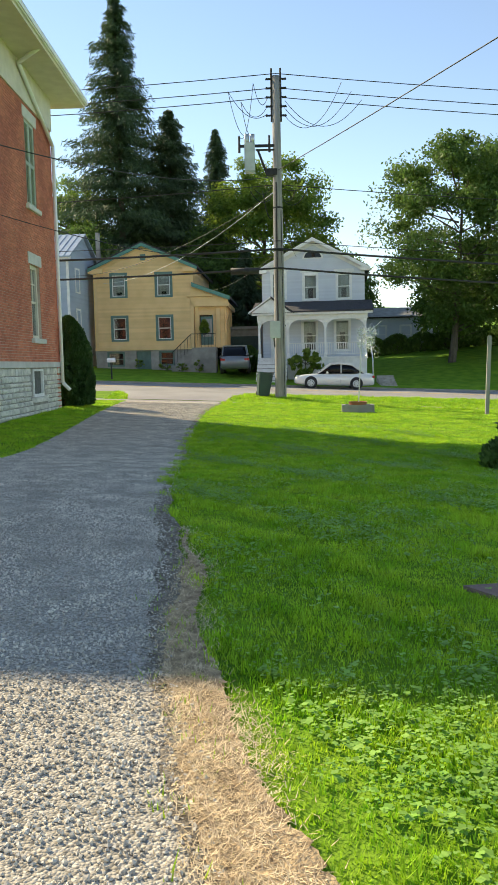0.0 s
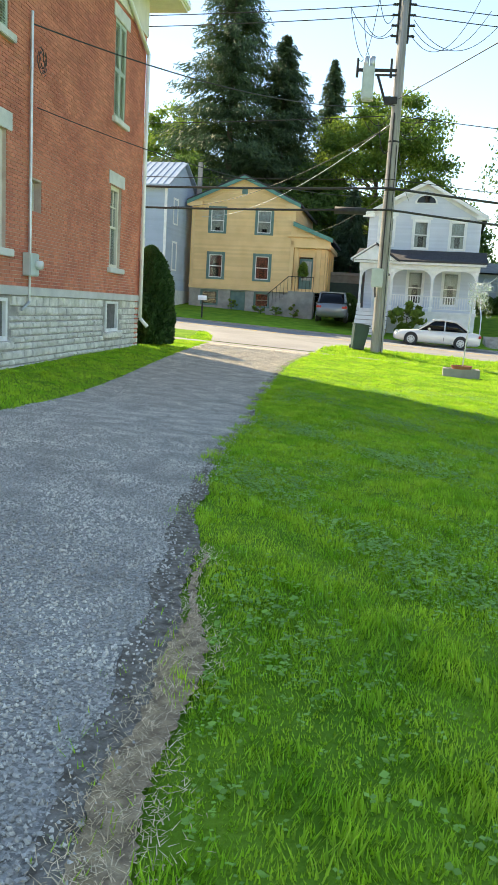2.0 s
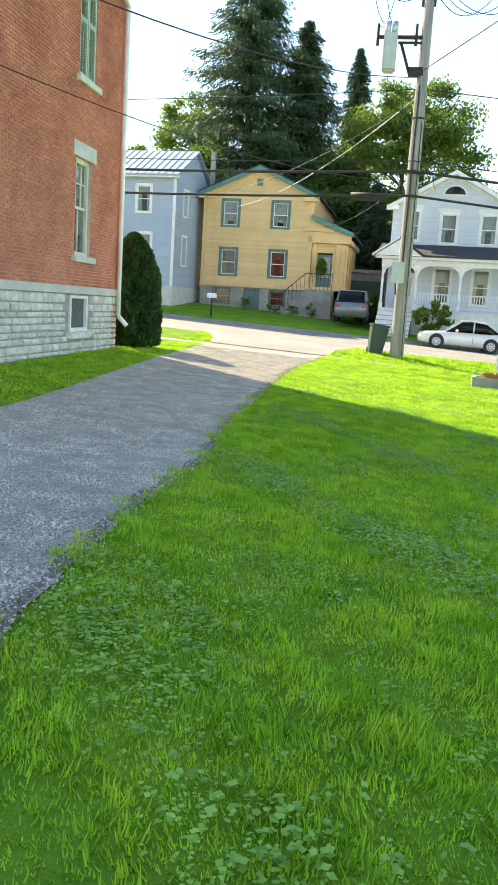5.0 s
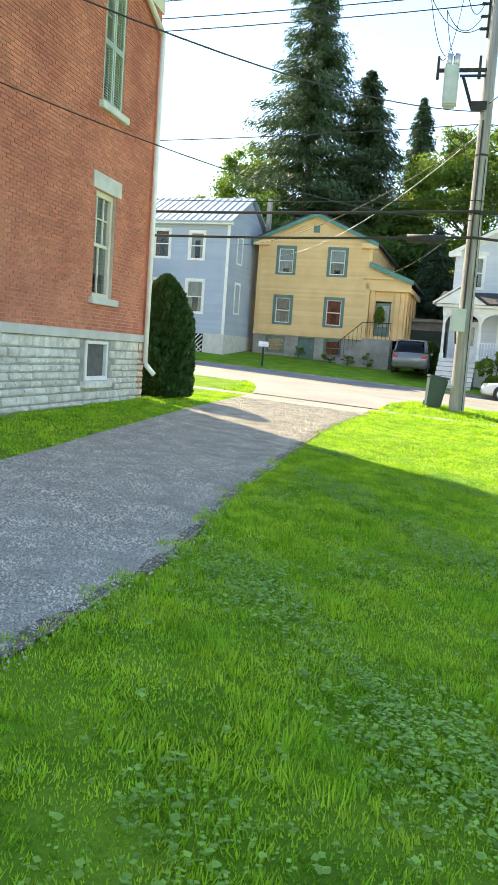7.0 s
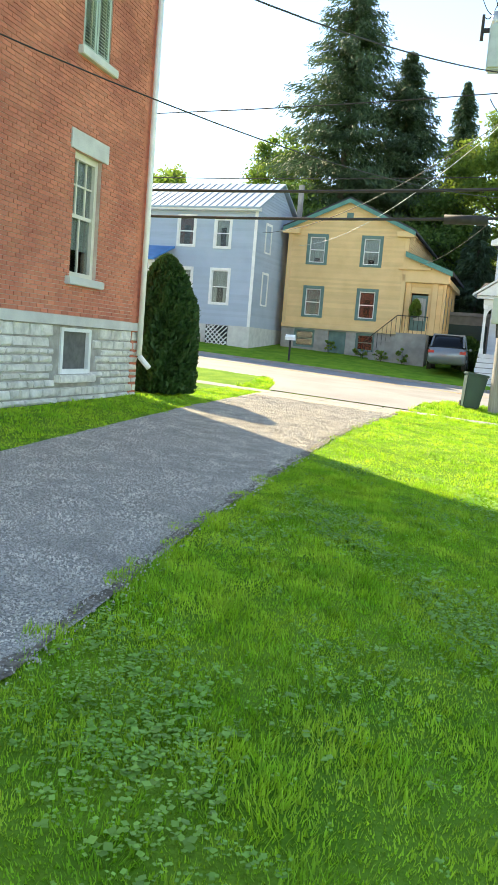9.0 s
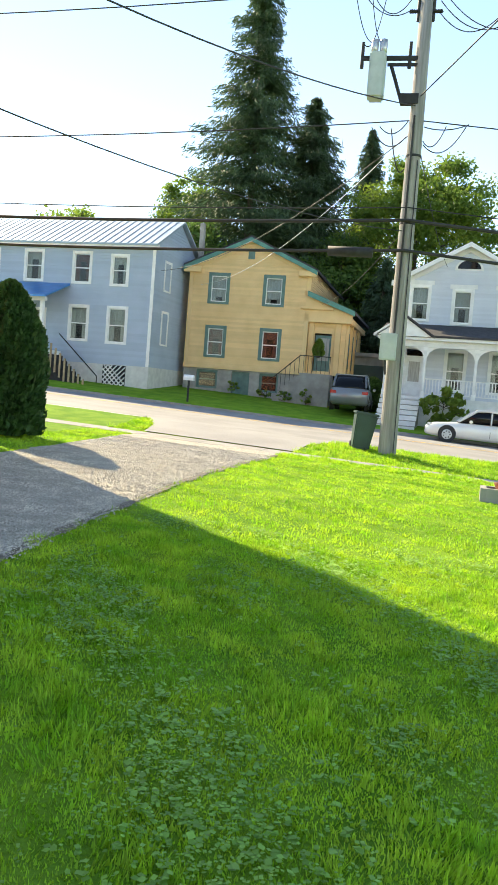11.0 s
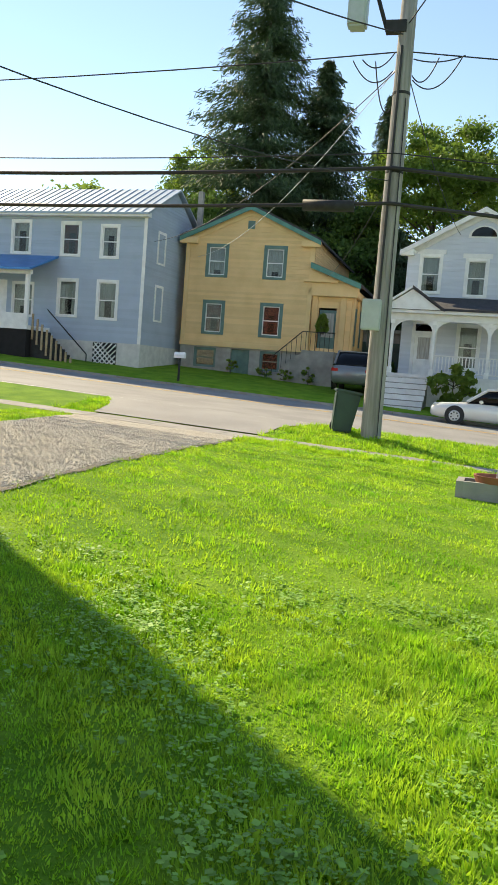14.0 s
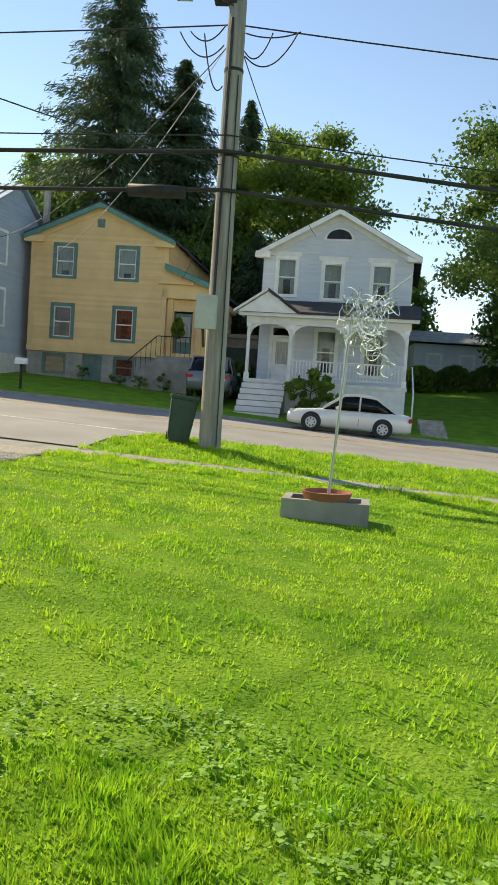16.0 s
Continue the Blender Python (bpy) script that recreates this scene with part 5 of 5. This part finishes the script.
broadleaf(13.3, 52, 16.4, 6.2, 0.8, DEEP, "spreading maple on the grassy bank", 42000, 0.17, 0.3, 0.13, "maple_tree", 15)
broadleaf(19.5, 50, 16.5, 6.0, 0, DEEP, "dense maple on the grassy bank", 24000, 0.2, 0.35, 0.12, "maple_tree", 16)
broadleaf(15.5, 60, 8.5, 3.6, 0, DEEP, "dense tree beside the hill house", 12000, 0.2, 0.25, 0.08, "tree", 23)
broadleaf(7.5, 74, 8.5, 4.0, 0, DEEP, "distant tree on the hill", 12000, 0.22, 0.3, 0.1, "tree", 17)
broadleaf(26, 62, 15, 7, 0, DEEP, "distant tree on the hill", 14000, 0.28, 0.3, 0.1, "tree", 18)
broadleaf(-34, 82, 12, 6, 0, MAPLE, "distant tree behind blue house", 9000, 0.3, 0.3, 0.1, "tree", 19)
broadleaf(-26, 84, 11, 5, 0, MAPLE, "distant tree behind blue house", 9000, 0.3, 0.3, 0.1, "tree", 20)
broadleaf(-12, 88, 14, 7, 0, DEEP, "distant tree on the hill", 12000, 0.3, 0.3, 0.1, "tree", 21)
broadleaf(1, 90, 9, 6, 0, DEEP, "distant tree on the hill", 12000, 0.3, 0.3, 0.1, "tree", 22)


def shrub(name, x, y, rx, ry, h, mat, label, n, leaf, seed, point=1.0):
    global rng
    rng = np.random.default_rng(seed)
    sb = thing(name, label, "shrub", pose(x, y, float(ground_z(x, y))))
    b = bmesh.new()
    for k in range(9):
        a = k * 0.7
        tube((0.08 * math.cos(a), 0.08 * math.sin(a), -0.1), (rx * 0.6 * math.cos(a), ry * 0.6 * math.sin(a), h * 0.7), 0.03, 0.01, 5, b)
    part("stems", b, BARK, sb)
    u = rng.uniform(0.02, 1, n)
    prof = np.clip(np.sin(np.pi * np.clip(u * 0.72 + 0.28, 0, 1)) ** (0.6 * point), 0.05, 1)
    a = rng.uniform(0, 2 * np.pi, n)
    lump = 1 + 0.09 * np.sin(5 * a + 9 * u) + 0.06 * np.sin(11 * a - 14 * u)
    rr = prof * lump * np.sqrt(rng.uniform(0.55, 1.05, n))
    c = np.stack([rx * rr * np.cos(a), ry * rr * np.sin(a), h * u], 1)
    out = np.stack([np.cos(a) * 0.6, np.sin(a) * 0.6, np.full(n, 0.8)], 1)
    pieces("foliage", leaf_quads(c, leaf, 0.55, out), mat, sb)


shrub("cedar_bush", -6.62, 19.6, 0.72, 0.72, 2.85, CEDAR, "dense upright dark cedar against brick corner", 30000, 0.065, 31, 0.95)
shrub("dark_shrub", 3.75, 6.6, 0.75, 0.7, 0.6, DEEP, "low dark shrub at lawn edge", 5000, 0.06, 32)
shrub("dark_shrub", 4.4, 7.6, 0.8, 0.8, 1.4, CEDAR, "rounded dark evergreen shrub", 6000, 0.07, 33)
broadleaf(2.2, 43.0, 2.0, 1.0, 0.1, MAPLE, "loose leafy green bush before porch", 900, 0.19, 0.05, 0.08, "porch_shrub", 34, "shrub", 34)
shrub("porch_shrub", -1.2, 48.5, 0.8, 0.8, 1.7, DEEP, "dark bush between garage and white house", 4000, 0.13, 35)
for k, (sx, sy) in enumerate(((-6.8, 47.6), (-5.6, 46.9), (-8.6, 47.8), (-4.5, 47.0))):
    broadleaf(sx, sy, 0.55 + 0.12 * k, 0.4, 0, MAPLE, "small straggling garden plant before yellow house", 130, 0.1, 0.02, 0.1, "garden_plant", 40 + k, "plant", 14)
shrub("hanging_plant", -4.15, 47.85, 0.3, 0.3, 0.9, MAPLE, "trailing plant beside the entrance door", 900, 0.07, 50)
bpy.data.objects["hanging_plant"].location.z = 3.5
for k in range(6):
    shrub("hedge_bush", 9 + 2.2 * k, 62.5, 1.4, 1.0, 1.6, DEEP, "clipped dark hedge bush on the hill", 1500, 0.16, 60 + k)


# ---- grass and gravel ----
rng = np.random.default_rng(77)


def on_lawn(x, y):
    le_, ri_ = drive_edges(y)
    wig = 0.06 * np.sin(y * 5.1) + 0.05 * np.sin(y * 13 + x * 3)
    ok = (x > ri_ + wig - 0.02) | ((x < le_ + wig) & (x > X0 + 0.05))
    dry = (y < 3) & (x < straw_out(y) + wig)
    walkway = (y > 24.25) & (y < 24.9)
    return ok & ~walkway & ~(dry & (rng.random(len(x)) < 0.84)) & ~((np.abs(x - GX) < 0.64) & (np.abs(y - GY) < 0.4))


tufts = np.random.default_rng(21).random(4096)


def blades(n, x0, x1, y0, y1, h0, h1, w, bias=1.0):
    x, y = rng.uniform(x0, x1, n), y0 + (y1 - y0) * rng.random(n) ** bias
    k = on_lawn(x, y)
    x, y = x[k], y[k]
    n = len(x)
    tall = 0.75 + 0.35 * np.sin(x * 3.1 + 1.3 * np.sin(y * 2.3)) * np.sin(y * 2.7 + x) + 0.25 * np.sin(x * 9 + y * 7)
    cell = (np.floor(x * 11 + 0.4 * np.sin(y * 9)).astype(int) * 7919 + np.floor(y * 11 + 0.4 * np.sin(x * 8)).astype(int) * 104729) % 4096
    clump = tufts[cell]
    tall = tall * (0.6 + 0.85 * clump)
    h = rng.uniform(h0, h1, n) * np.clip(tall, 0.45, 1.6)
    a, l = 40 * clump + rng.normal(0, 0.9, n), rng.uniform(0.1, 0.9, n)
    z = ground_z(x, y) + 0.008 * ripple(x, y)
    p = np.stack([x, y, z - 0.003], 1)
    s = np.stack([-np.sin(a), np.cos(a), np.zeros(n)], 1) * w * rng.uniform(0.6, 1.3, (n, 1))
    tip = p + np.stack([np.cos(a) * l * h, np.sin(a) * l * h, h], 1)
    return np.stack([p - s, p + s, tip], 1)


g = np.concatenate([blades(540000, -2.3, 3.6, -4.8, 13.5, 0.022, 0.06, 0.0046), blades(170000, -2.4, 8.0, 8, 24, 0.02, 0.05, 0.009), blades(60000, -6.6, -4.2, 2, 29, 0.03, 0.06, 0.01), blades(80000, -12, 12, 25.3, 29, 0.04, 0.1, 0.012), blades(40000, 3, 9, -2, 12, 0.03, 0.06, 0.012), blades(22000, -2.0, 12, 23.3, 24.25, 0.05, 0.1, 0.011), blades(9000, -12, 12, 24.85, 25.4, 0.06, 0.13, 0.012)])
pieces("grass", g, GRASS, None, "short mown green grass with clover patches", "grass", "stuff")
n = 120000
cx, cy = rng.uniform(-1.8, 3.4, n), rng.uniform(-4.5, 14, n)
big = 0.6 + 0.9 * rng.random(n) ** 4
keep = on_lawn(cx, cy) & ((np.sin(cx * 2.2 + 1) * np.sin(cy * 1.6 + 0.5) + 0.5 * np.sin(cx * 5 + cy * 3) + 0.5 * np.sin(cx * 17 + 3 * np.sin(cy * 11)) * np.sin(cy * 14) + rng.normal(0, 0.6, n)) > 0.75) & (cx > drive_edges(cy)[1] + np.interp(cy, [-4, 0, 2], [0.45, 0.25, 0.1]))
cx, cy, big = cx[keep], cy[keep], big[keep, None]
cl = []
for k in range(3):
    a = rng.uniform(0, 2 * np.pi, len(cx))
    c = np.stack([cx + 0.011 * np.cos(a + 2.1 * k), cy + 0.011 * np.sin(a + 2.1 * k), ground_z(cx, cy) + 0.008 * ripple(cx, cy) + rng.uniform(0.025, 0.055, len(cx))], 1)
    u = np.stack([np.cos(a), np.sin(a), rng.uniform(-0.3, 0.3, len(cx))], 1) * 0.0135 * big
    v = np.stack([-np.sin(a), np.cos(a), rng.uniform(-0.3, 0.3, len(cx))], 1) * 0.0125 * big
    cl.append(np.stack([c - u, c + v, c + u, c - v], 1))
pieces("clover", np.concatenate(cl), CLOVER, None, "clover leaves scattered in the lawn", "clover", "stuff")
n = 90000
dx, dy = rng.uniform(-1.6, -0.2, n), rng.uniform(-5.5, 0.9, n)
keep = (dx < straw_out(dy) + 0.05 * np.sin(dy * 5.1) + rng.normal(0.02, 0.06, n)) & (dx > straw_in(dy) - np.abs(rng.normal(0, 0.05, n))) & (dy < 0.4) & ((dy < -2.7) | (rng.random(n) < 0.4))
dx, dy = dx[keep], dy[keep]
a = rng.uniform(0, 2 * np.pi, len(dx))
p = np.stack([dx, dy, ground_z(dx, dy) + 0.008 * ripple(dx, dy) + 0.021], 1)
s = np.stack([-np.sin(a), np.cos(a), 0 * a], 1) * 0.0019
tip = p + np.stack([np.cos(a) * 0.035, np.sin(a) * 0.035, rng.uniform(0.0, 0.025, len(a))], 1)
pieces("straw", np.stack([p - s, p + s, tip], 1), STRAW, None, "dry straw-coloured dead grass", "dead grass", "stuff")
n = 110000
sy = -5.5 + 28.5 * rng.random(n) ** 1.35
l_, r_ = drive_edges(sy)
sx = r_ + 0.16 * rng.random(n) ** 2 - (r_ - l_) * rng.random(n) ** 1.15
sr = rng.uniform(0.004, 0.0115, n)
c = np.stack([sx, sy, ground_z(sx, sy) + 0.008 * ripple(sx, sy) + 0.016 + sr * 0.2], 1)
ax = rng.normal(size=(n, 3, 3))
ax[:, 0] /= np.linalg.norm(ax[:, 0], axis=1, keepdims=True)
ax[:, 1] -= (ax[:, 0] * ax[:, 1]).sum(1, keepdims=True) * ax[:, 0]
ax[:, 1] /= np.linalg.norm(ax[:, 1], axis=1, keepdims=True)
ax[:, 2] = np.cross(ax[:, 0], ax[:, 1])
ax *= (sr[:, None] * rng.uniform(0.6, 1.3, (n, 3)))[:, :, None]
tri = [np.stack([c + i * ax[:, 0], c + j * ax[:, 1], c + k * ax[:, 2]], 1) for i in (-1, 1) for j in (-1, 1) for k in (-1, 1)]
pieces("gravel", np.concatenate(tri), STONELET, None, "loose grey crushed gravel stones", "gravel", "stuff")

# ---- masonry pieces ----
rs = random.Random(9)
allholes = LOW + UP + SMALL
z, row = 1.58, 0
rest = []
one = finish("brick", box(-0.012, 0.0, 0.005, 0.205, 0.005, 0.062), BRICK)
wall_ob = bpy.data.objects["wall_east"]
while z < 8.36:
    y = HY0 - (0.105 if row % 2 else 0)
    while y < HY1 - 0.02:
        spans = [(max(y, HY0), min(y + 0.21, HY1))]
        for h0, h1, lo, hi in allholes:
            if lo < z + 0.05 and hi > z + 0.015:
                spans = [p for c, d in spans for p in ((c, min(d, h0)), (max(c, h1), d)) if p[1] - p[0] > 0.02]
        for a, e in spans:
            if 9.95 < y < 12.4 and 2.3 < z < 4.0 and e - a > 0.209 and len(wall_ob.children) < 300:
                ob = new("brick", one)
                ob.parent = wall_ob
                ob.location = (X0 + rs.uniform(-0.001, 0.003), y, z)
            else:
                rest.append((a + 0.005, e - 0.005, z + 0.005, z + 0.062, X0 + rs.uniform(-0.001, 0.004)))
        y += 0.21
    z += 0.067
    row += 1
r = np.array(rest)
y0_, y1_, z0_, z1_, xf = r.T
xb = np.full(len(r), X0 - 0.012)
f = lambda *p: np.stack([np.stack(q, 1) for q in p], 1)  # noqa: E731
q = np.concatenate([f((xf, y0_, z0_), (xf, y1_, z0_), (xf, y1_, z1_), (xf, y0_, z1_)), f((xb, y0_, z1_), (xf, y0_, z1_), (xf, y1_, z1_), (xb, y1_, z1_)), f((xb, y0_, z0_), (xb, y1_, z0_), (xf, y1_, z0_), (xf, y0_, z0_)), f((xb, y0_, z0_), (xf, y0_, z0_), (xf, y0_, z1_), (xb, y0_, z1_)), f((xb, y1_, z0_), (xb, y1_, z1_), (xf, y1_, z1_), (xf, y1_, z0_))])
pieces("brickwork", q, BRICK, house, "", "", "stuff")
base_ob = bpy.data.objects["foundation_east"]
z = 0.0
while z < 1.4:
    h = min(rs.uniform(0.085, 0.17), 1.42 - z)
    if 1.42 - z - h < 0.08:
        h = 1.42 - z
    y = HY0
    while y < HY1 - 0.02:
        w = min(rs.uniform(0.18, 0.6), HY1 - y)
        if HY1 - y - w < 0.12:
            w = HY1 - y
        if not any(o[0] - 0.02 < y + w and o[1] + 0.02 > y and o[2] - 0.1 < z + h and o[3] + 0.03 > z for o in BASEW):
            b = bmesh.new()
            d0 = X0 - 0.02
            m = 0.012
            vb = [b.verts.new((d0, yy, zq)) for yy, zq in ((y + m, z + m), (y + w - m, z + m), (y + w - m, z + h - m), (y + m, z + h - m))]
            j = lambda s=0.014: rs.uniform(-s, s)  # noqa: E731
            vf = [b.verts.new((X0 + 0.012 + j(0.01), yy + j(), zq + j())) for yy, zq in ((y + 0.03, z + 0.03), (y + w - 0.03, z + 0.03), (y + w - 0.03, z + h - 0.03), (y + 0.03, z + h - 0.03))]
            cv = b.verts.new((X0 + 0.018 + j(0.008), y + w * rs.uniform(0.3, 0.7), z + h * rs.uniform(0.35, 0.65)))
            for k in range(4):
                b.faces.new((vb[k], vb[(k + 1) % 4], vf[(k + 1) % 4], vf[k]))
                b.faces.new((vf[k], vf[(k + 1) % 4], cv))
            part("stone", b, LIME, base_ob)
        y += w
    z += h
